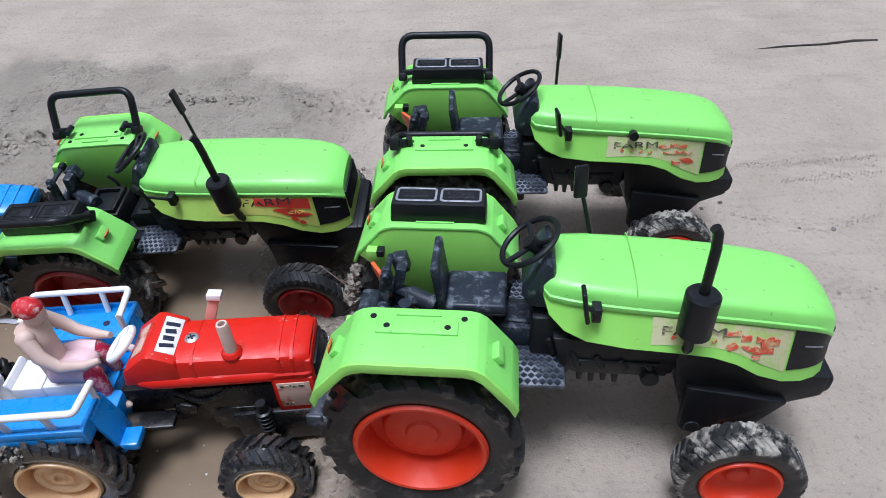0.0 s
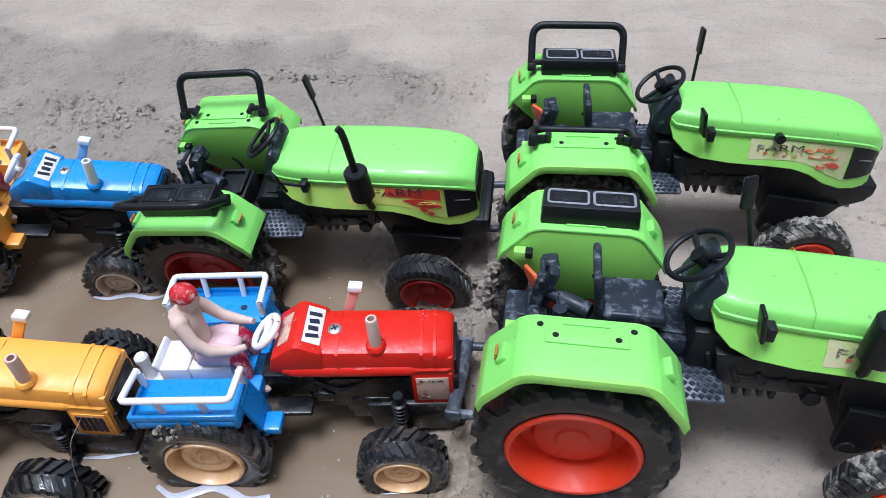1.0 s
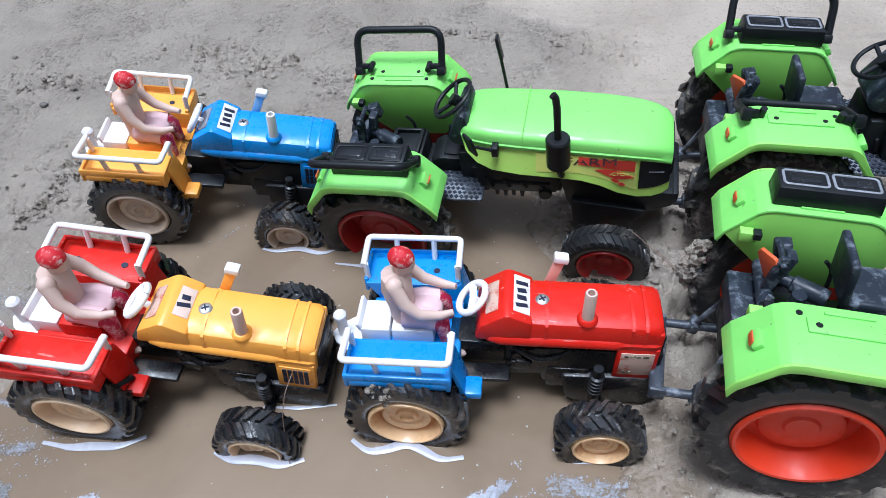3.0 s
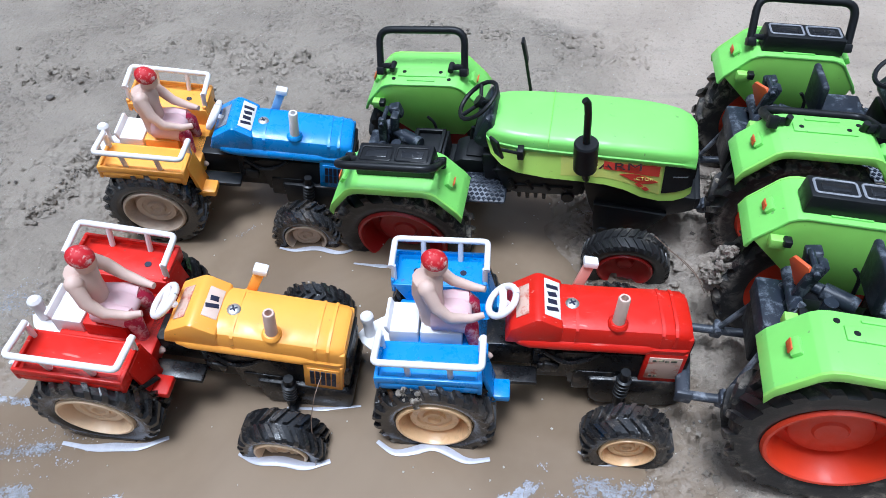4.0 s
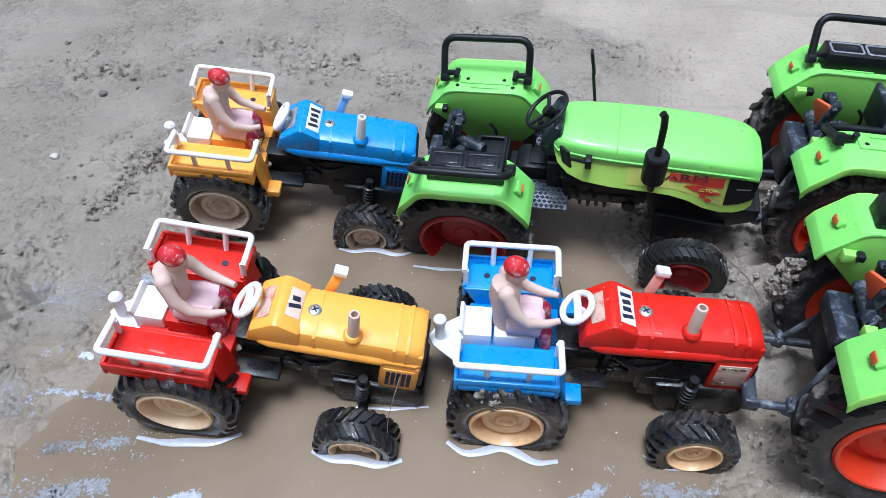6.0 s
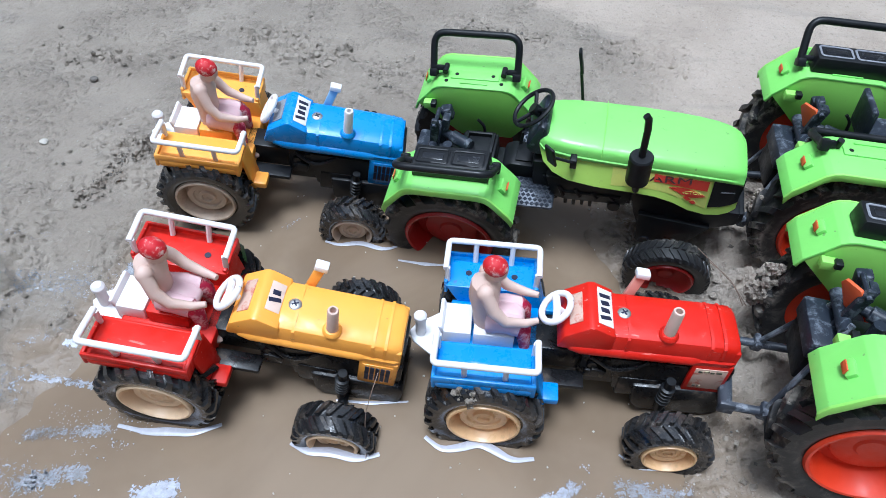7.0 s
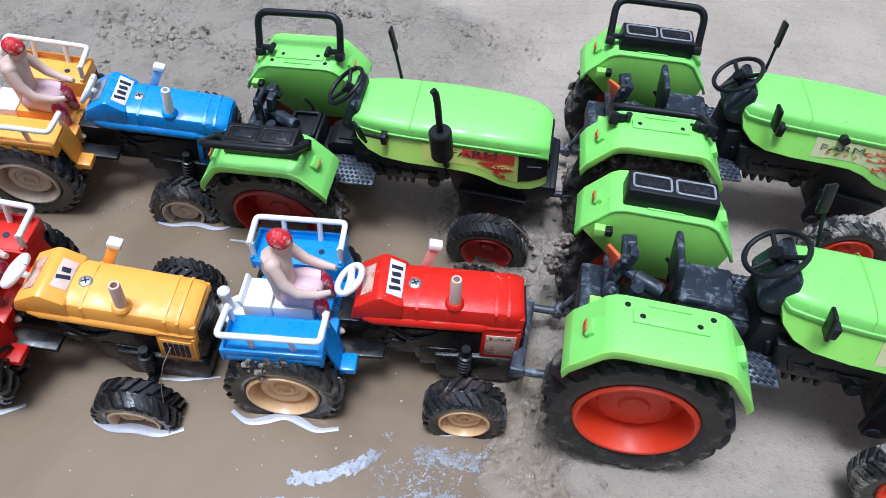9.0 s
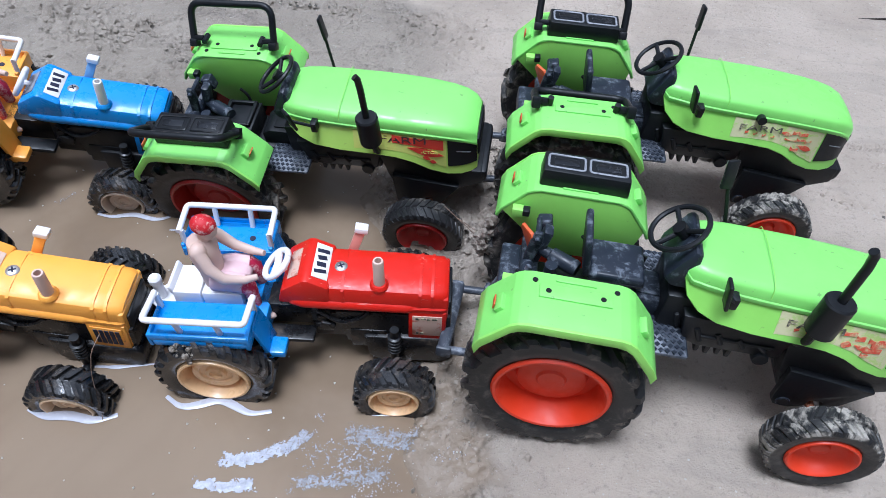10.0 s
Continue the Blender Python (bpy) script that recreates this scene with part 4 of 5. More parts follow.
# ---------------------------------------------------------------- small tractors
def s_hood(x0, x1, w, z0, z1, grow=0.0):
    rings = []
    for x, k, d in ((x0, 0.90, -0.001), (x0 + 0.004, 0.98, 0), (x0 + 0.02, 1.0, 0), (x1 - 0.02, 1.0, -0.001), (x1 - 0.003, 1.0, -0.002), (x1, 0.93, -0.004)):
        hw, zt = w * k + grow, z1 + d + grow
        half = [(-hw + 0.001, z0), (-hw, z0 + 0.002), (-hw, z0 + 0.0055), (-hw + 0.0012, z0 + 0.0065), (-hw + 0.0014, zt - 0.0050), (-hw + 0.0028, zt - 0.0018), (-hw + 0.0065, zt), (-hw * 0.3, zt + 0.0006)]
        rings.append([(x, y, z) for y, z in half] + [(x, -y, z) for y, z in half[::-1]])
    return loft(rings)


def u_rail(root, side):
    rail = hub("guard_rail", root, pose(0, 0, 0))
    s = side
    path = rounded([(-0.0345, s * 0.0245, 0.0880), (-0.0345, s * 0.0470, 0.0905), (0.0250, s * 0.0470, 0.0905), (0.0250, s * 0.0245, 0.0880)], 0.003, 3)
    part("rail", tube(path, 0.0020, 10), WHITE, rail)
    for x in (-0.0165, 0.0075):
        part("post", tube([(x, s * 0.0466, 0.0900), (x, s * 0.0440, 0.0750)], 0.0018, 8), WHITE, rail)
    for x in (-0.0335, 0.0240):
        part("post", tube([(x, s * 0.0260, 0.0880), (x, s * 0.0260, 0.0750)], 0.0018, 8), WHITE, rail)
    return rail


def small_tractor(place, label, bonnet, rear, seat_mat, seed, glyphs, rim_mat):
    gear = BLACK if bonnet is BLUE else GRIMY
    root = new("toy_tractor")
    root.empty_display_size = 0.02
    tagged(root, label, "toy tractor", "small toy tractors")
    for i, (x, y, r, w, rim, lugs, lug) in enumerate(((-0.0025, 0.0420, 0.0370, 0.0265, 0.0225, 23, 0.0032), (0.1120, 0.0490, 0.0266, 0.0208, 0.0162, 22, 0.0027))):
        for s in (-1, 1):
            wheel("rear_wheel" if i == 0 else "front_wheel", root, pose(x + (0.0038 if seed == 5 and i == 0 else 0), s * y, r - (0.0012 if i == 0 else (0.0008, 0.0005, 0.0030)[seed - 4] + (0.0075 if s > 0 and seed < 6 else 0)), 0, 13 * seed + 40 * i, 0 if s < 0 else 180), r, w, rim, lugs, lug, 0.95, rim_mat, SMALL_RUBBER, "step")
    # bonnet with its bead, cowl and nose
    bn = part("bonnet", s_hood(0.0500, 0.1430, 0.0190, 0.0695, 0.0908), bonnet, root)
    for x in (0.078, 0.126, 0.1335):
        part("raised_band", loft([[(x + d, y, z) for y, z in ((-0.0184, 0.078), (-0.0174, 0.0880 - max(0, x - 0.1) * 0.03), (-0.0120, 0.0915 - max(0, x - 0.1) * 0.03), (0.0120, 0.0915 - max(0, x - 0.1) * 0.03), (0.0174, 0.0880 - max(0, x - 0.1) * 0.03), (0.0184, 0.078), (0.015, 0.078), (-0.015, 0.078))] for d in (-0.0009, 0.0009)]), bonnet, bn)
    for s in (-1, 1):
        roll = [(x, s * (0.0142 + 0.0012 * k), 0.0742 + dz) for x, k, dz in ((0.0425, 0.0, 0.0030), (0.0455, 0.8, 0.0012), (0.052, 1, 0.0), (0.080, 1, -0.0002), (0.118, 1, -0.0006), (0.127, 0.6, -0.0006))]
        part("side_roll", tube(roll, 0, 14, None, True, [0.0018, 0.0036, 0.0045, 0.0046, 0.0046, 0.0030]), bonnet, bn)
    cowl = part("cowl", prism([(0.0370, 0.0745), (0.0400, 0.0865), (0.0540, 0.0968), (0.0575, 0.0968), (0.0700, 0.0905), (0.0700, 0.0740)], -0.0182, 0.0182, 0.0016), bonnet, root)
    part("dash_sticker", obox((0.0468, 0, 0.0919), (0.0086, 0.0220, 0.0006), (0, -36, 0), 0.0001), WORN if bonnet is not BLUE else GREY, cowl)
    lab = part("label_sticker", obox((0.0637, 0.0010, 0.09385), (0.0105, 0.0270, 0.0006) if glyphs > 2 else (0.0092, 0.0200, 0.0006), (0, 26.7, 0), 0.0002), STICKER if glyphs > 2 else PALE_STICKER, bn, "white sticker with dark printed mark")
    for k in range(glyphs):
        part("printed_mark", obox((0.0637, 0.0010 + ((-0.0080 + 0.0160 * k / (glyphs - 1)) if glyphs > 2 else (-0.0022 + 0.0050 * k)), 0.0943), (0.0078 if k % 3 == 0 else 0.0060 if glyphs > 2 else 0.0050, 0.0034 if k % 3 else 0.0028, 0.0004), (0, 26.7, 16 - 9 * (k % 2)), 0.0001), INK, lab)
    for s in (-1, 1):
        pn = part("nose_panel", box(0.1190, 0.1430, s * 0.0180 - 0.0012, s * 0.0180 + 0.0012, 0.0430, 0.0720, 0.0009), bonnet, root)
        part("grille_sticker", box(0.1215, 0.1405, s * 0.0195 - 0.0003, s * 0.0195 + 0.0003, 0.0480, 0.0690, 0.0002), WORN if bonnet is RED else bonnet, pn)
        if bonnet is RED:
            # what is left of a torn print: a broken line of marks above, two below
            for k, (x, z, w) in enumerate(((0.1235, 0.0655, 0.0026), (0.1270, 0.0660, 0.0030), (0.1308, 0.0652, 0.0022), (0.1340, 0.0658, 0.0034), (0.1240, 0.0500, 0.0016), (0.1268, 0.0498, 0.0018))):
                part("printed_mark", box(x, x + w, s * 0.0199 - 0.0003, s * 0.0199 + 0.0003, z, z + 0.0018, 0), FADED, pn)
        else:
            for r in range(2):
                for k in range(5):
                    part("grille_slot", box(0.1232 + 0.0033 * k, 0.1257 + 0.0033 * k, s * 0.0199 - 0.0004, s * 0.0199 + 0.0004, 0.0500 + 0.0088 * r, 0.0578 + 0.0088 * r, 0), INK, pn)
    part("nose", box(0.1350, 0.1440, -0.0176, 0.0176, 0.0420, 0.0845, 0.0016), bonnet, root)
    part("nose_grille", box(0.1430, 0.1458, -0.0145, 0.0145, 0.0460, 0.0790, 0.0008), BLACK, root)
    sc = part("screw", lathe([(0.0041, 0), (0.0041, 0.0006), (0.0034, 0.0013), (0.0016, 0.0016), (0, 0.0016)], 18, None, pose(0.0755, 0.0000, 0.0908, 90, 0, 0)), STEEL, bn, "steel cross-head screw")
    for turn in (28, 118):
        part("screw_slot", obox((0.0755, 0, 0.0924), (0.0044, 0.0010, 0.0004), (0, 0, turn), 0), INK, sc)
    ch = hub("chimney", root, pose(0.1005, -0.0120, 0.0898))
    part("pipe", lathe([(0, 0), (0.0036, 0), (0.0034, 0.0225), (0.0030, 0.0235), (0.0020, 0.0235), (0.0018, 0.018), (0, 0.018)], 16, None, pose(0, 0, 0, 90, 0, 0)), WHITE if bonnet is BLUE else SKIN, ch)
    part("collar", lathe([(0.0060, 0), (0.0058, 0.0012), (0.0046, 0.0026), (0.0034, 0.0028), (0, 0.0028)], 18, None, pose(0, 0, 0, 90, 0, 0)), bonnet, ch)
    lp = hub("side_lamp", root, pose(0.0800, 0.0185, 0.0830))
    part("stalk", obox((0.0025, 0.0022, 0.0085), (0.0062, 0.0030, 0.0185), (-14, 20, 0), 0.0006), {RED: STALK_PINK, BLUE: STALK_BLUE}.get(bonnet, bonnet), lp)
    part("lamp", obox((0.0062, 0.0050, 0.0185), (0.0085, 0.0070, 0.0042), (-8, 8, 0), 0.0008), WHITE, lp)
    # running gear
    bm = prism([(0.084, 0.066), (0.088, 0.034), (0.096, 0.0245), (0.140, 0.0245), (0.1465, 0.030), (0.1465, 0.066)], -0.0172, 0.0172, 0.0020)
    prism([(0.089, 0.044), (0.092, 0.022), (0.098, 0.0165), (0.142, 0.0165), (0.1490, 0.022), (0.1500, 0.040), (0.146, 0.0445)], -0.0208, 0.0208, 0.0024, bm)
    part("front_support", bm, gear, root)
    part("gearbox", box(0.020, 0.060, -0.0095, 0.0095, 0.0400, 0.0600, 0.0012), gear, root)
    eng = part("engine", box(0.055, 0.116, -0.0140, 0.0140, 0.0340, 0.0730, 0.0016), gear, root)
    for i in range(5):
        part("cylinder", lathe([(0, -0.0165), (0.0030, -0.0165), (0.0034, -0.0150), (0.0034, 0.0150), (0.0030, 0.0165), (0, 0.0165)], 10, None, pose(0.062 + 0.009 * i, 0, 0.0560 + 0.005 * (i % 2))), gear, eng)
    part("sump", box(0.080, 0.106, -0.0182, 0.0182, 0.0280, 0.0480, 0.002), gear, eng)
    part("fuel_pump", box(0.058, 0.070, -0.0175, 0.0175, 0.0440, 0.0520, 0.0015), gear, eng)
    for s in (-1, 1):
        part("foot_board", box(0.010, 0.058, *sorted((s * 0.0150, s * 0.0270)), 0.0430, 0.0468, 0.001), gear, root)
    part("front_axle", tube([(0.112, -0.046, 0.0200), (0.112, 0.046, 0.0200)], 0.0034, 10), BLACK, root)
    for s in (-1, 1):
        bm = bmesh.new()
        for k in range(5):
            lathe([(0.0030, 0), (0.0046, 0.0006), (0.0046, 0.0018), (0.0030, 0.0024)], 14, bm, pose(0.1100, s * 0.0220, 0.0320 + 0.0036 * k, 90, 0, 0))
        lathe([(0, 0), (0.0030, 0), (0.0030, 0.034), (0, 0.034)], 12, bm, pose(0.1100, s * 0.0220, 0.0220, 90, 0, 0))
        part("spring", bm, BLACK, root)
        part("hose", tube(rounded([(0.060, s * 0.0150, 0.0640), (0.074, s * 0.0185, 0.0560), (0.086, s * 0.0185, 0.0600), (0.094, s * 0.0170, 0.0670)], 0.005, 3), 0.0015, 8), gear, root)
        part("engine_lug", obox((0.066, s * 0.0165, 0.0500), (0.0100, 0.0040, 0.0075), (0, 12, 0), 0.0012), gear, root)
        part("side_plate", prism([(0.072, 0.066), (0.078, 0.034), (0.100, 0.030), (0.114, 0.036), (0.118, 0.066)], s * 0.0160 - 0.001, s * 0.0160 + 0.001, 0.0005), gear, root)
        part("step", box(0.026, 0.0420, *sorted((s * 0.0270, s * 0.0400)), 0.0440, 0.0500, 0.0014), rear, root)
        # fender: tray with a rim and an inner wall
        tray = box(-0.0350, 0.0250, *sorted((s * 0.0225, s * 0.0490)), 0.0722, 0.0752, 0.0010)
        box(-0.0350, 0.0250, *sorted((s * 0.0470, s * 0.0492)), 0.0722, 0.0782, 0.0010, tray)
        box(-0.0355, -0.0330, *sorted((s * 0.0225, s * 0.0490)), 0.0660, 0.0775, 0.0008, tray)
        box(0.0225, 0.0255, *sorted((s * 0.0225, s * 0.0490)), 0.0655, 0.0775, 0.0008, tray)
        f = part("fender", tray, rear, root)
        part("inner_wall", prism([(-0.0345, 0.0750), (0.0250, 0.0750), (0.0310, 0.0540), (0.0310, 0.0420), (0.0180, 0.0420), (-0.0200, 0.0480)], s * 0.0225 - 0.0012, s * 0.0225 + 0.0012, 0.0006), rear, f)
        part("front_apron", prism([(0.0235, 0.0750), (0.0260, 0.0750), (0.0340, 0.0430), (0.0310, 0.0430)], *sorted((s * 0.0225, s * 0.0400)), 0.0005), rear, f)
        skirt = box(-0.0342, 0.0248, *sorted((s * 0.0395, s * 0.0494)), 0.0655, 0.0752, 0.0034, None, 3)
        part("skirt", skirt, rear, f)
        for x in (-0.020, 0.010) if s > 0 else ():
            part("peg_hole", lathe([(0, 0), (0.0021, 0), (0.0021, 0.0006), (0, 0.0006)], 12, None, pose(x, s * 0.0330, 0.0751, 90, 0, 0)), INK, f)
        u_rail(root, s)
    part("rear_body", box(-0.0300, 0.0280, -0.0225, 0.0225, 0.0420, 0.0600, 0.0015), rear, root)
    part("seat_block", box(-0.0135, 0.0120, -0.0125, 0.0125, 0.0590, 0.0720, 0.0012), seat_mat, root)
    sb = part("tool_box", box(-0.0330, -0.0150, -0.0115, 0.0115, 0.0560, 0.0705, 0.0010), WHITE, root, "white plastic bench behind the driver")
    part("bench_back", obox((-0.0335, 0, 0.0715), (0.0026, 0.0230, 0.0070), (0, -18, 0), 0.0010), WHITE, sb)
    bm = prism([(-0.034, -0.020), (-0.034, 0.020), (-0.052, 0.0070), (-0.056, 0), (-0.052, -0.0070)], 0.0480, 0.0500, 0.0006)
    for v in bm.verts:
        v.co.y, v.co.z = v.co.z, v.co.y
    hp = part("hitch_plate", bm, WHITE, root)
    part("hitch_pin", lathe([(0, 0), (0.0034, 0), (0.0034, 0.0150), (0.0042, 0.0160), (0.0042, 0.0195), (0.0026, 0.0215), (0, 0.0215)], 16, None, pose(-0.0480, 0, 0.0495, 90, 0, 0)), WHITE, hp)
    sw = hub("steering_wheel", root, pose(0.0390 if seed == 6 else 0.0350, 0, 0.0920 if seed == 6 else 0.0905, 0, (-40, -47, -62)[seed - 4], 0))
    ring = [(0.0102 * math.cos(2 * math.pi * i / 28), 0.0102 * math.sin(2 * math.pi * i / 28), 0) for i in range(29)]
    part("rim", tube(ring, 0.0021, 10, None, False), WHITE, sw)
    for a in (90, 270):
        part("spoke", tube([(0, 0, -0.001), (0.0095 * math.cos(radians(a)), 0.0095 * math.sin(radians(a)), 0)], 0.0024, 8), WHITE, sw)
    part("column", tube([(0, 0, 0), (0.002, 0, -0.012)], 0.0022, 8), WHITE, sw)
    root.matrix_basis = place
    return root


def doll(place, seed):
    """The seated plastic figure, one plain mesh."""
    bm = bmesh.new()
    limb([(-0.002, 0, 0.070), (-0.004, 0, 0.082), (-0.006, 0, 0.096), (-0.005, 0, 0.106), (-0.003, 0, 0.1115)], [0.0098, 0.0088, 0.0100, 0.0098, 0.0042], bm, 0)
    limb([(-0.003, 0, 0.108), (-0.0015, 0, 0.116)], [0.0045, 0.0040], bm, 0)
    blob((0.0010, 0, 0.1185), (0.0068, 0.0060, 0.0080), bm, (0, 10, 0), 16, 0)
    blob((-0.0004, 0, 0.1220), (0.0082, 0.0073, 0.0062), bm, (0, 14, 0), 16, 1)
    for s in (-1, 1):
        blob((-0.0050, s * 0.0092, 0.1068), (0.0056, 0.0058, 0.0056), bm, (0, 0, 0), 12, 0)
        limb([(-0.005, s * 0.0100, 0.1075), (0.001, s * 0.0150, 0.0970), (0.009, s * 0.0155, 0.0885), (0.022, s * 0.0130, 0.0860), (0.0300, s * 0.0105, 0.0870)], [0.0046, 0.0043, 0.0037, 0.0029, 0.0020], bm, 0)
        limb([(-0.002, s * 0.0062, 0.0765), (0.010, s * 0.0080, 0.0780), (0.019, s * 0.0090, 0.0770)], [0.0078, 0.0074, 0.0068], bm, 2)
        limb([(0.0165, s * 0.0090, 0.0780), (0.0215, s * 0.0092, 0.0740), (0.0235, s * 0.0100, 0.0620), (0.0245, s * 0.0110, 0.0520)], [0.0066, 0.0056, 0.0040, 0.0034], bm, 3)
        blob((0.0300, s * 0.0125, 0.0490), (0.0070, 0.0034, 0.0030), bm, (0, 0, s * 8), 12, 0)
    blob((0.009, 0, 0.0775), (0.0135, 0.0140, 0.0072), bm, (0, 0, 0), 14, 2)
    ob = part("doll", bm, [SKIN, CAP, PINK, MAROON])
    tagged(ob, "plain seated plastic doll with red cap on toy tractor", "doll", "dolls on the small tractors")
    ob.matrix_basis = place @ pose(-0.0035, 0.0005, 0.0010) @ Matrix.Diagonal((0.94, 0.92, 1.0, 1))
    return ob


for n, (place, label, bonnet, rear, seat_mat, glyphs) in enumerate((
        (pose(-0.2202, 0.2595, -0.0268, -2.3, -1.3, 3.4) @ Matrix.Scale(1.035, 4), "small red toy tractor with blue rear, wheels in puddle", RED, BLUE, WHITE, 4),
        (pose(-0.4354, 0.2356, -0.0152, 2.2, 7.5, 3.2) @ Matrix.Scale(1.031, 4), "small amber toy tractor with red rear, standing in puddle", YELLOW, RED, RED, 2),
        (pose(-0.4689, 0.4003, -0.0080, 4.1, 7.4, 7.9) @ Matrix.Scale(1.01, 4), "small blue toy tractor with amber rear, standing in puddle", BLUE, YELLOW, YELLOW, 4))):
    small_tractor(place, label, bonnet, rear, seat_mat, n + 4, glyphs, (CREAM_WET, CREAM, CREAM_GREY)[n])
    doll(place, n)


# ---------------------------------------------------------------- painted sheen, glints and litter on the ground
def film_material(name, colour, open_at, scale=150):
    """Wet-ground sheen painted as pale colour: lacy, with ragged edges and many holes."""
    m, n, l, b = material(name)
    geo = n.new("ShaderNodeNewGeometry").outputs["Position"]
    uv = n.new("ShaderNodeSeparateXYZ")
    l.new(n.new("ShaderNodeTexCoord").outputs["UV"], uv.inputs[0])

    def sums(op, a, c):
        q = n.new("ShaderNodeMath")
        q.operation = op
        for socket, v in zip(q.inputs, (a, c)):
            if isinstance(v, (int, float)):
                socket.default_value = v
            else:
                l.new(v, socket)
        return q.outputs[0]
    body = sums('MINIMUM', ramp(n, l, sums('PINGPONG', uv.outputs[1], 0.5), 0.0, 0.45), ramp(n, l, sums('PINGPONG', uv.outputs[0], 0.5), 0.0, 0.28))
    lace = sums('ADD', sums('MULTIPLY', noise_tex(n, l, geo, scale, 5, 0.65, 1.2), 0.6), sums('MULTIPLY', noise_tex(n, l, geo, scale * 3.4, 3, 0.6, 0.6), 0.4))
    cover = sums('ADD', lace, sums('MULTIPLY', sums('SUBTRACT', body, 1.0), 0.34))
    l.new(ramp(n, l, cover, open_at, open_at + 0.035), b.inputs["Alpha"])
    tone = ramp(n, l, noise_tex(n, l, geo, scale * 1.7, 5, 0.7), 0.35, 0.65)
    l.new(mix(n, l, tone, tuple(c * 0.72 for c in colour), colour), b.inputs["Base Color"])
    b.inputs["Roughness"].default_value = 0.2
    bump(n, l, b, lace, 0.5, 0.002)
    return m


def film_sheet(path, width, step=0.0022):
    """A thin sheet along a path, lying on the water or on the mud."""
    pts = [Vector((x, y, 0)) for x, y in path]
    if len(pts) > 2:
        pts = rounded(pts, 0.45 * min((c - a).length for a, c in zip(pts, pts[1:])), 4)
    lengths = [0.0]
    for a, c in zip(pts, pts[1:]):
        lengths.append(lengths[-1] + (c - a).length)
    n, m = max(4, int(lengths[-1] / step)), max(4, int(width / step))
    bm = bmesh.new()
    uv = bm.loops.layers.uv.new("along")
    grid = {}
    for i in range(n + 1):
        d = lengths[-1] * i / n
        k = max(0, min(len(pts) - 2, sum(1 for q in lengths[1:] if q < d)))
        u = (d - lengths[k]) / max(1e-9, lengths[k + 1] - lengths[k])
        p = pts[k].lerp(pts[k + 1], u)
        t = (pts[min(k + 2, len(pts) - 1)] - pts[max(k - 1, 0)]).normalized()
        for j in range(m + 1):
            q = p + Vector((-t.y, t.x, 0)) * width * (j / m - 0.5)
            grid[i, j] = bm.verts.new((q.x, q.y, 0.0007 + max(WATER_Z, ground_height(q.x, q.y))))
    for i in range(n):
        for j in range(m):
            keys = ((i, j), (i + 1, j), (i + 1, j + 1), (i, j + 1))
            f = bm.faces.new([grid[k] for k in keys])
            for loop, (a, c) in zip(f.loops, keys):
                loop[uv].uv = (a / n, c / m)
    return bm


def rim_line(path, width, z=WATER_Z + 0.0006):
    """A smooth raised pale line, painted as sky glint at a tyre's waterline."""
    pts = rounded([(x, y, z) for x, y in path], 0.006, 5)
    n = len(pts)
    bm = tube(pts, 0, 8, None, True, [width * (0.25 + 0.75 * math.sin(math.pi * (0.08 + 0.84 * i / (n - 1)))) for i in range(n)])
    for v in bm.verts:
        v.co.z = z + (v.co.z - z) * 0.3
    return bm


# sky sheen on water and wet mud, put into pale see-through sheets
BRIGHT_SHEEN = film_material("painted_white_sheen", (0.41, 0.42, 0.47), 0.385, 95)
SHEEN = film_material("painted_grey_sheen", (0.33, 0.335, 0.36), 0.44, 150)
SPARSE_SHEEN = film_material("painted_sparse_sheen", (0.36, 0.37, 0.40), 0.535, 240)
SHEEN_SHEETS = (([(-0.221, 0.167), (-0.208, 0.162), (-0.193, 0.164), (-0.180, 0.169), (-0.167, 0.176), (-0.156, 0.187), (-0.151, 0.201)], 0.019, BRIGHT_SHEEN), ([(-0.146, 0.184), (-0.117, 0.190), (-0.098, 0.189), (-0.070, 0.188)], 0.036, SHEEN),
         ([(-0.230, 0.147), (-0.210, 0.145), (-0.192, 0.147), (-0.172, 0.152)], 0.017, BRIGHT_SHEEN), ([(-0.178, 0.147), (-0.144, 0.156), (-0.112, 0.162), (-0.080, 0.168)], 0.024, SHEEN), ([(-0.180, 0.175), (-0.130, 0.172), (-0.075, 0.178)], 0.07, SPARSE_SHEEN),
         ([(-0.436, 0.126), (-0.417, 0.135), (-0.396, 0.143)], 0.026, BRIGHT_SHEEN), ([(-0.546, 0.191), (-0.512, 0.196), (-0.474, 0.196)], 0.015, SHEEN), ([(-0.526, 0.222), (-0.512, 0.223)], 0.012, BRIGHT_SHEEN), ([(-0.508, 0.220), (-0.490, 0.225)], 0.012, BRIGHT_SHEEN),
         ([(-0.535, 0.150), (-0.501, 0.159), (-0.470, 0.167), (-0.446, 0.168)], 0.022, SHEEN), ([(-0.520, 0.119), (-0.481, 0.133), (-0.448, 0.143)], 0.034, SHEEN), ([(-0.562, 0.200), (-0.545, 0.222), (-0.520, 0.240)], 0.026, SPARSE_SHEEN),
         ([(-0.640, 0.170), (-0.560, 0.180), (-0.500, 0.190)], 0.10, SPARSE_SHEEN), ([(-0.620, 0.110), (-0.520, 0.125), (-0.440, 0.135)], 0.075, SPARSE_SHEEN), ([(-0.610, 0.250), (-0.550, 0.270), (-0.500, 0.262)], 0.07, SPARSE_SHEEN), ([(-0.412, 0.352), (-0.392, 0.378)], 0.018, SPARSE_SHEEN), ([(-0.520, 0.290), (-0.480, 0.300)], 0.03, SHEEN))
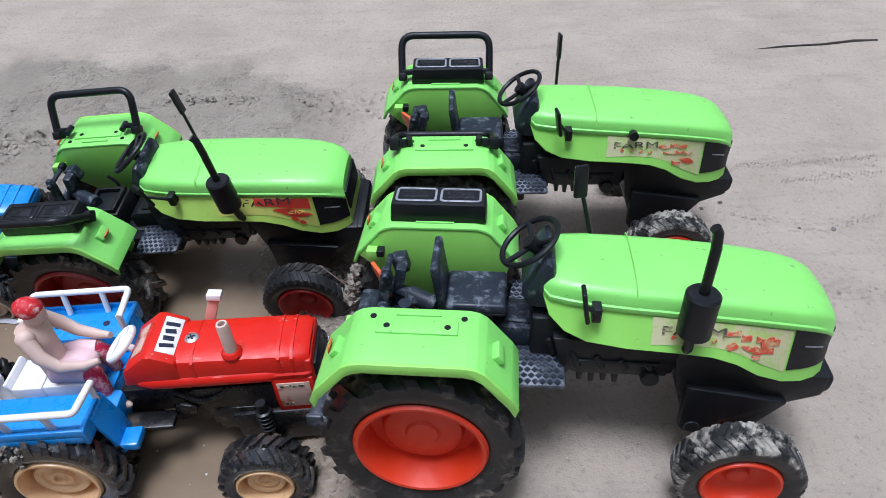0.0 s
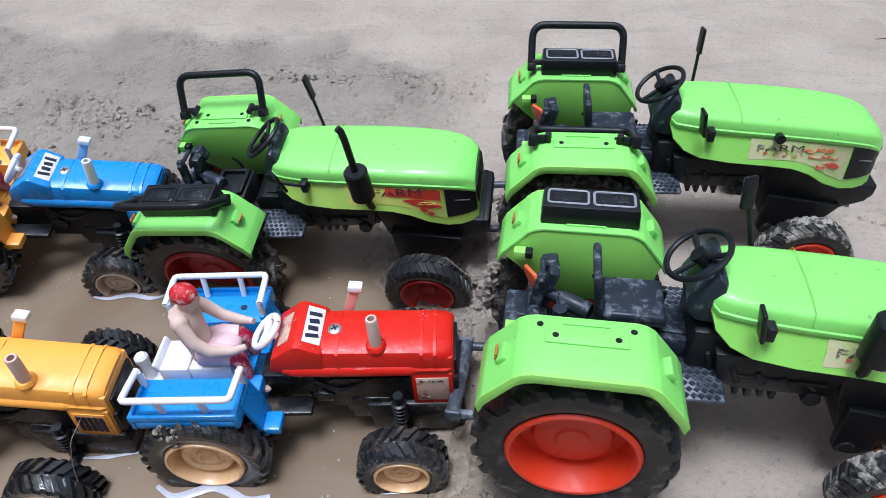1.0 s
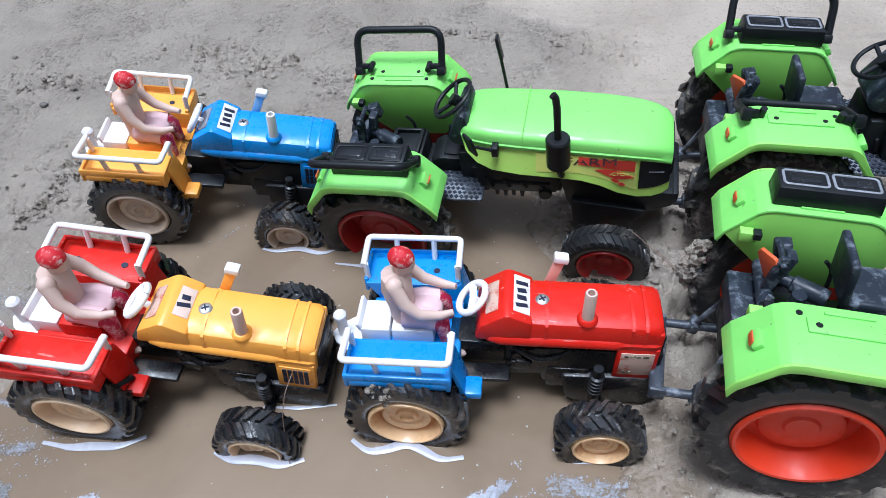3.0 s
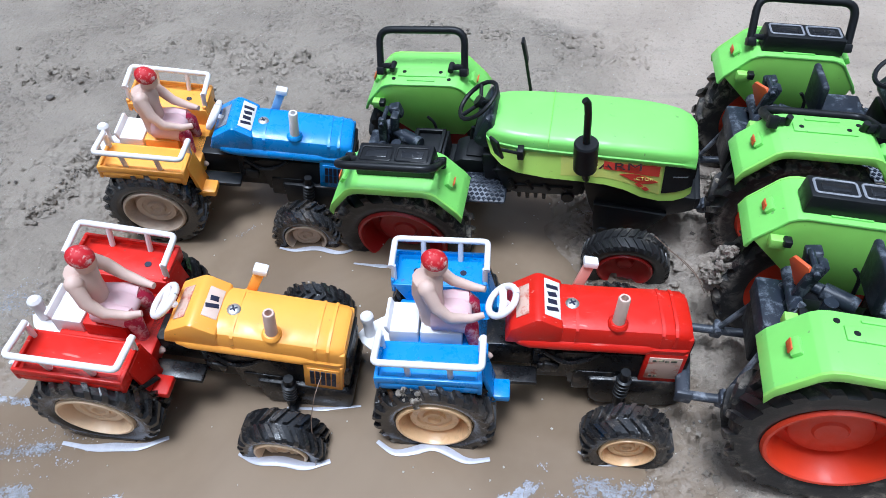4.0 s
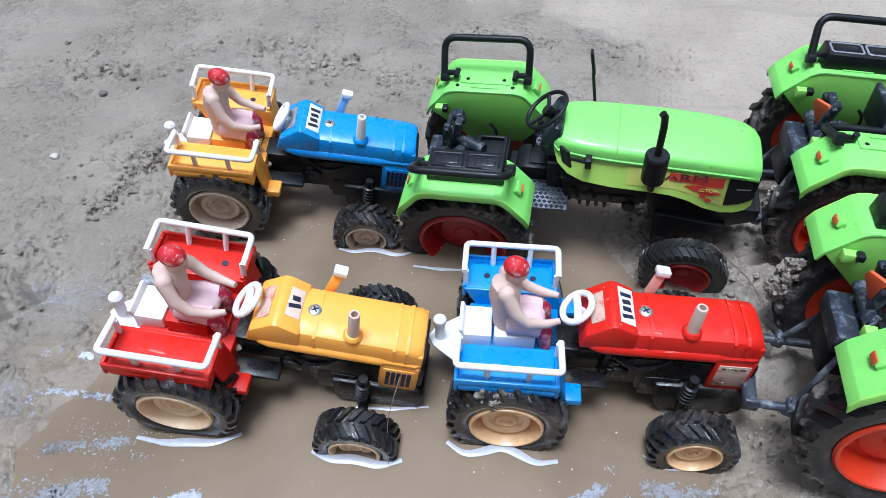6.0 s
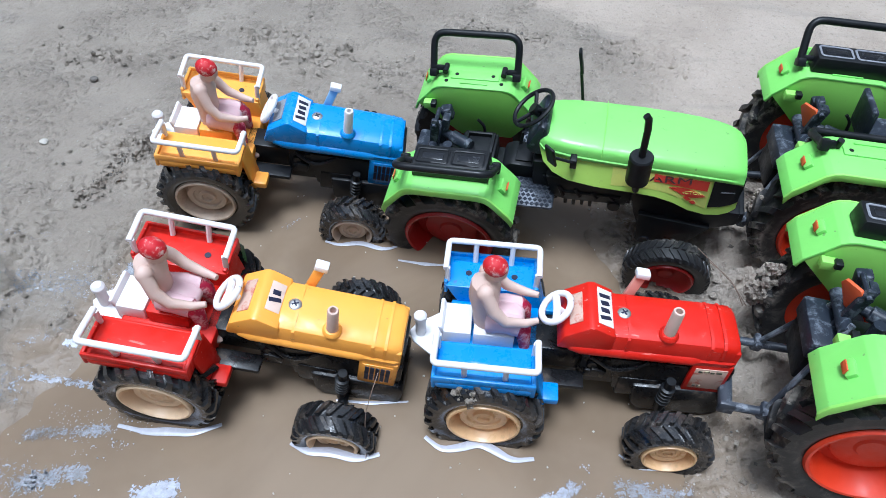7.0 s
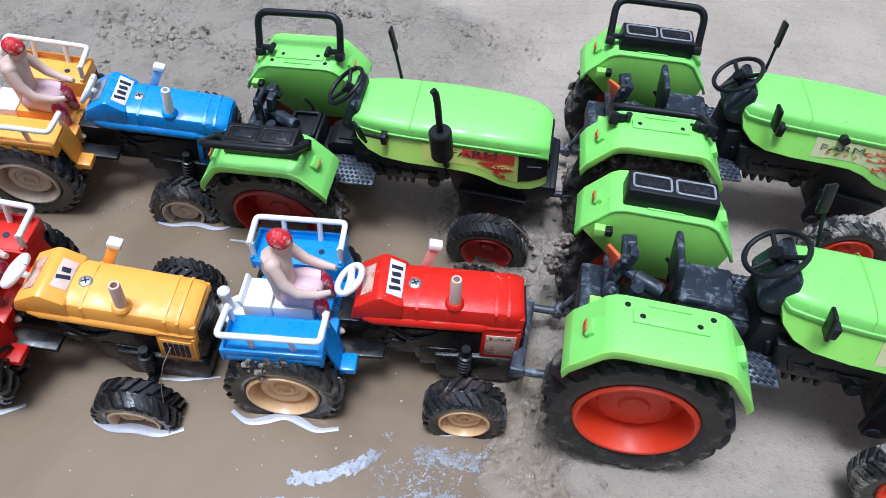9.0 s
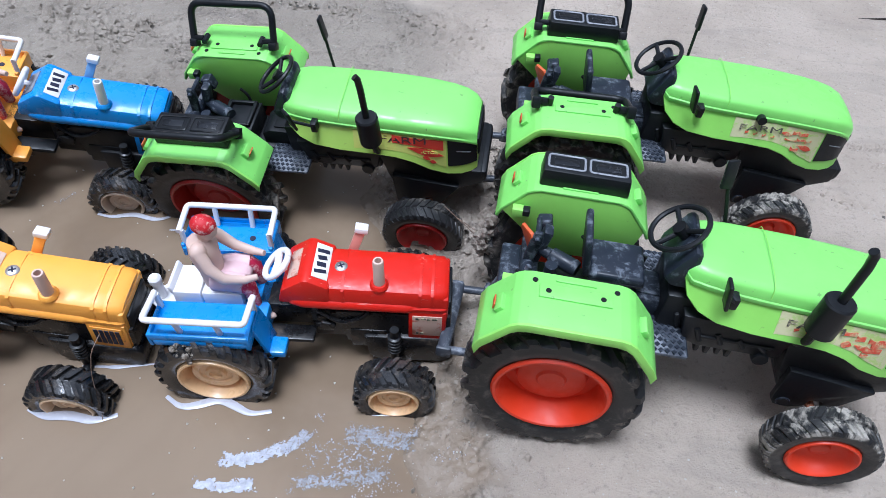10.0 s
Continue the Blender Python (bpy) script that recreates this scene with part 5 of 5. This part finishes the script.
for path, width, glimmer in SHEEN_SHEETS:
    tagged(part("sheen_patch", film_sheet(path, width), glimmer), "lacy pale patch painted as sky sheen on wet ground", "foam", "foam on the puddle", "stuff")
# sky reflections where water meets the tyres, painted as pale raised lines
RIMS = ([(-0.257, 0.201), (-0.245, 0.194), (-0.232, 0.198), (-0.221, 0.204), (-0.21, 0.2), (-0.198, 0.195), (-0.184, 0.199)], [(-0.459, 0.172), (-0.439, 0.171), (-0.425, 0.174), (-0.407, 0.176), (-0.392, 0.185)], [(-0.343, 0.181), (-0.331, 0.177), (-0.316, 0.18), (-0.297, 0.178), (-0.284, 0.184)], [(-0.322, 0.216), (-0.298, 0.218), (-0.273, 0.224)], [(-0.369, 0.352), (-0.357, 0.350), (-0.347, 0.354), (-0.337, 0.356), (-0.327, 0.353), (-0.317, 0.353), (-0.310, 0.358)], [(-0.306, 0.344), (-0.284, 0.344), (-0.261, 0.347)], [(-0.129, 0.212), (-0.117, 0.205), (-0.104, 0.206)])
for k, path in enumerate(RIMS):
    tagged(part("glint_line", rim_line(path, (0.0034, 0.0032, 0.0036, 0.0016, 0.0024, 0.0018, 0.0014)[k]), GLINT), "painted sky glint along a tyre's waterline", "foam", "foam lines at the tyres")

PEBBLE = plastic("pale_pebble", (0.5, 0.47, 0.42), 0.7, 0.3)
DARK_STONE = plastic("dark_wet_stone", (0.13, 0.115, 0.10), 0.5, 0.3)


def stone(x, y, r, mat, label):
    bm = bmesh.new()
    bmesh.ops.create_icosphere(bm, subdivisions=2, radius=r)
    for v in bm.verts:
        v.co *= 1 + 0.3 * noise.noise(v.co * (1.2 / r) + Vector((x * 50, y * 50, 0)))
        v.co.z *= 0.65
    ob = part("pebble", bm, mat)
    ob.matrix_basis = pose(x, y, max(WATER_Z, ground_height(x, y)) + r * 0.35)
    return tagged(ob, label, "pebble", "pebbles")


stone(-0.642, 0.405, 0.0036, PEBBLE, "small white pebble on wet mud")
stone(-0.642, 0.496, 0.0040, DARK_STONE, "small dark stone on wet mud")
for k in range(14):
    rng = random.Random(k)
    stone(rng.uniform(-0.085, -0.035), rng.uniform(0.24, 0.40), rng.uniform(0.002, 0.0042), EARTH, "small clod of mud beside the tyres")


def scatter(name, mat, label, spots, seed):
    """Many tiny eight-faced grains as one mesh: spots gives x, y and radius."""
    rng = random.Random(seed)
    vs, fs = [], []
    for x, y, r in spots:
        z = max(WATER_Z + 0.0002, ground_height(x, y)) + r * 0.35
        k = len(vs)
        a = rng.uniform(0, 6.28)
        for i in range(4):
            q = r * rng.uniform(0.7, 1.25)
            vs.append((x + q * math.cos(a + i * 1.57), y + q * math.sin(a + i * 1.57), z + r * rng.uniform(-0.2, 0.2)))
        vs += [(x + r * rng.uniform(-0.3, 0.3), y + r * rng.uniform(-0.3, 0.3), z + r * rng.uniform(0.6, 1.0)), (x, y, z - r * 0.8)]
        for i in range(4):
            j = (i + 1) % 4
            fs += [(k + i, k + j, k + 4), (k + j, k + i, k + 5)]
    me = bpy.data.meshes.new(name)
    me.from_pydata(vs, [], fs)
    me.materials.append(mat)
    return tagged(new(name, me), label, name.replace("_", " "), kind="stuff")


rng = random.Random(5)
grains = [(rng.uniform(-0.80, 0.42), rng.uniform(0.10, 0.95), rng.uniform(0.0004, 0.0010)) for k in range(1500)]
scatter("grit", PEBBLE, "scattered pale grains of grit on the mud", grains, 1)
# wet_crumbs: dark wet mud, the dark colour also standing for shaded holes
crumbs, wet_crumbs = [], []
for cx, cy, rx, ry, high in CLODS:
    for k in range(int(2.2e7 * rx * ry * high)):
        x, y = rng.gauss(cx, rx * 0.75), rng.gauss(cy, ry * 0.75)
        if noise.noise(Vector((x * 30, y * 30, 2.2))) + 0.6 * noise.noise(Vector((x * 80, y * 80, 6.2))) > 0.05 and basin(x, y) < 0.012:
            (wet_crumbs if rng.random() < 0.02 else crumbs).append((x, y, 0.0005 + 0.0028 * rng.random() ** 5))
for (ax, ay), (bx, by), depth in CRACKS:
    for k in range(int(depth * 26000)):
        u = rng.random()
        x, y = ax + u * (bx - ax) + rng.gauss(0, 0.004), ay + u * (by - ay) + rng.gauss(0, 0.004)
        (wet_crumbs if rng.random() < 0.12 else crumbs).append((x, y, 0.0006 + 0.0022 * rng.random() ** 2))
for k in range(600):
    x, y = rng.uniform(-0.12, 0.02), rng.uniform(0.20, 0.47)
    if basin(x, y) < 0.0:
        (wet_crumbs if k % 14 == 0 else crumbs).append((x, y, rng.uniform(0.0004, 0.0015)))
for k in range(400):
    x, y = rng.uniform(-0.10, 0.0), rng.uniform(0.12, 0.24)
    if basin(x, y) < 0.01:
        crumbs.append((x, y, rng.uniform(0.0003, 0.0009)))
# a tyre's print dried on the concrete: short rows of crumbs
for (ax, ay), (bx, by), many in (((0.265, 0.519), (0.415, 0.532), 260), ((0.307, 0.497), (0.403, 0.508), 150), ((0.301, 0.432), (0.373, 0.446), 90)):
    for k in range(many):
        u = (k // 6 + rng.random() * 0.35) * 6 / many
        across = rng.gauss(0, 0.0035)
        crumbs.append((ax + u * (bx - ax) + across * 0.6, ay + u * (by - ay) + across, rng.uniform(0.0005, 0.0013)))
scatter("mud_crumbs", EARTH, "crumbs and clods of damp mud", crumbs, 2)
scatter("wet_crumbs", DARK_STONE, "dark wet mud crumbs with shaded holes painted in", wet_crumbs, 6)

# sky glints on wet grit by the puddle's edge, painted as pale grains
glints = []
for x0, x1, y0, y1, many in ((-0.70, -0.44, 0.09, 0.31, 9000), (-0.155, -0.050, 0.135, 0.215, 2500), (-0.50, -0.42, 0.335, 0.375, 1500)):
    for k in range(many):
        x, y = rng.uniform(x0, x1), rng.uniform(y0, y1)
        edge = min(x - x0, x1 - x, y - y0, y1 - y) / 0.03
        if noise.noise(Vector((x * 18, y * 46, 7.7))) + 0.6 * noise.noise(Vector((x * 70, y * 120, 3.3))) > 0.12 + 0.25 * max(0.0, 1 - edge):
            glints.append((x, y, 0.0002 + 0.0006 * rng.random() ** 3))
scatter("froth_specks", GLINT, "tiny pale specks painted as glints at the puddle's edge", glints, 3)


def mud_lump(x, y, z, r, seed):
    """A rough lump of mud caked on a tyre."""
    own = random.Random(seed)
    bm = bmesh.new()
    for k in range(60):
        q = r * own.uniform(0.10, 0.34)
        at = Vector((x + own.gauss(0, r * 0.30), y + own.gauss(0, r * 0.34), z + own.gauss(0, r * 0.50)))
        one = bmesh.new()
        bmesh.ops.create_icosphere(one, subdivisions=2, radius=q)
        for v in one.verts:
            v.co = at + v.co * (1 + 0.7 * noise.noise(v.co * (1.9 / q) + Vector((k, seed, 0))))
        joined(bm, one)
    return tagged(part("mud_lump", bm, EARTH), "lump of pale mud caked on a tyre", "mud", "mud lumps on the tyres", "stuff")


mud_lump(-0.0430, 0.395, 0.056, 0.0085, 1)
mud_lump(-0.0490, 0.315, 0.072, 0.0085, 2)
mud_lump(-0.0545, 0.312, 0.058, 0.010, 3)
mud_lump(-0.2380, 0.2095, 0.0405, 0.0060, 4)
mud_lump(-0.2300, 0.2065, 0.0420, 0.0050, 5)
# a dark dry twig on the concrete
tagged(part("twig", tube([(0.357, 0.757, 0.003), (0.406, 0.764, 0.0045), (0.456, 0.768, 0.0042), (0.496, 0.775, 0.0045), (0.525, 0.7758, 0.004)], 0, 7, None, True, [0.0003, 0.0010, 0.0013, 0.0018, 0.0016]), BARK), "thin dark twig lying on dry concrete", "twig")

# thin bent wires lying in the mud beside a tyre
STRAW = plastic("pale_brown_wire", (0.22, 0.15, 0.11), 0.5, 0.3)
for path in ([(-0.084, 0.357, 0.040), (-0.065, 0.347, 0.030), (-0.049, 0.344, 0.016), (-0.040, 0.335, 0.004)], [(-0.073, 0.357, 0.028), (-0.054, 0.352, 0.018), (-0.035, 0.331, 0.004)]):
    tagged(part("wire", tube(rounded(path, 0.008, 5), 0.00028, 6), STRAW), "thin pale brown wire bent over the mud", "wire", "loose wires")
# a thread caught on the amber bonnet, hanging into the water
tagged(part("thread", tube(rounded([(-0.2890, 0.2130, 0.0440), (-0.2905, 0.2010, 0.0410), (-0.2935, 0.1950, 0.0250), (-0.2940, 0.1910, 0.0130), (-0.2925, 0.1870, 0.0020), (-0.2920, 0.1790, -0.0120)], 0.004, 4), 0.00026, 6), STRAW), "thin brown thread hanging from the amber bonnet", "thread")

# ---------------------------------------------------------------- plain unseen yard walls, added to block low sky light
PLASTER = plastic("grey_plaster", (0.30, 0.29, 0.275), 0.85, 0.4)
for name, x0, x1, y0, y1 in (("shade_wall_north", -2.4, 2.4, 2.8, 2.95), ("shade_wall_south", -2.4, 2.4, -1.75, -1.6), ("shade_wall_west", -2.4, -2.25, -1.6, 2.8), ("shade_wall_east", 2.25, 2.4, -1.6, 2.8)):
    tagged(part(name, box(x0, x1, y0, y1, -0.05, 1.9, 0.01), PLASTER), "plain unseen wall added to block low sky light", "wall", kind="structure")
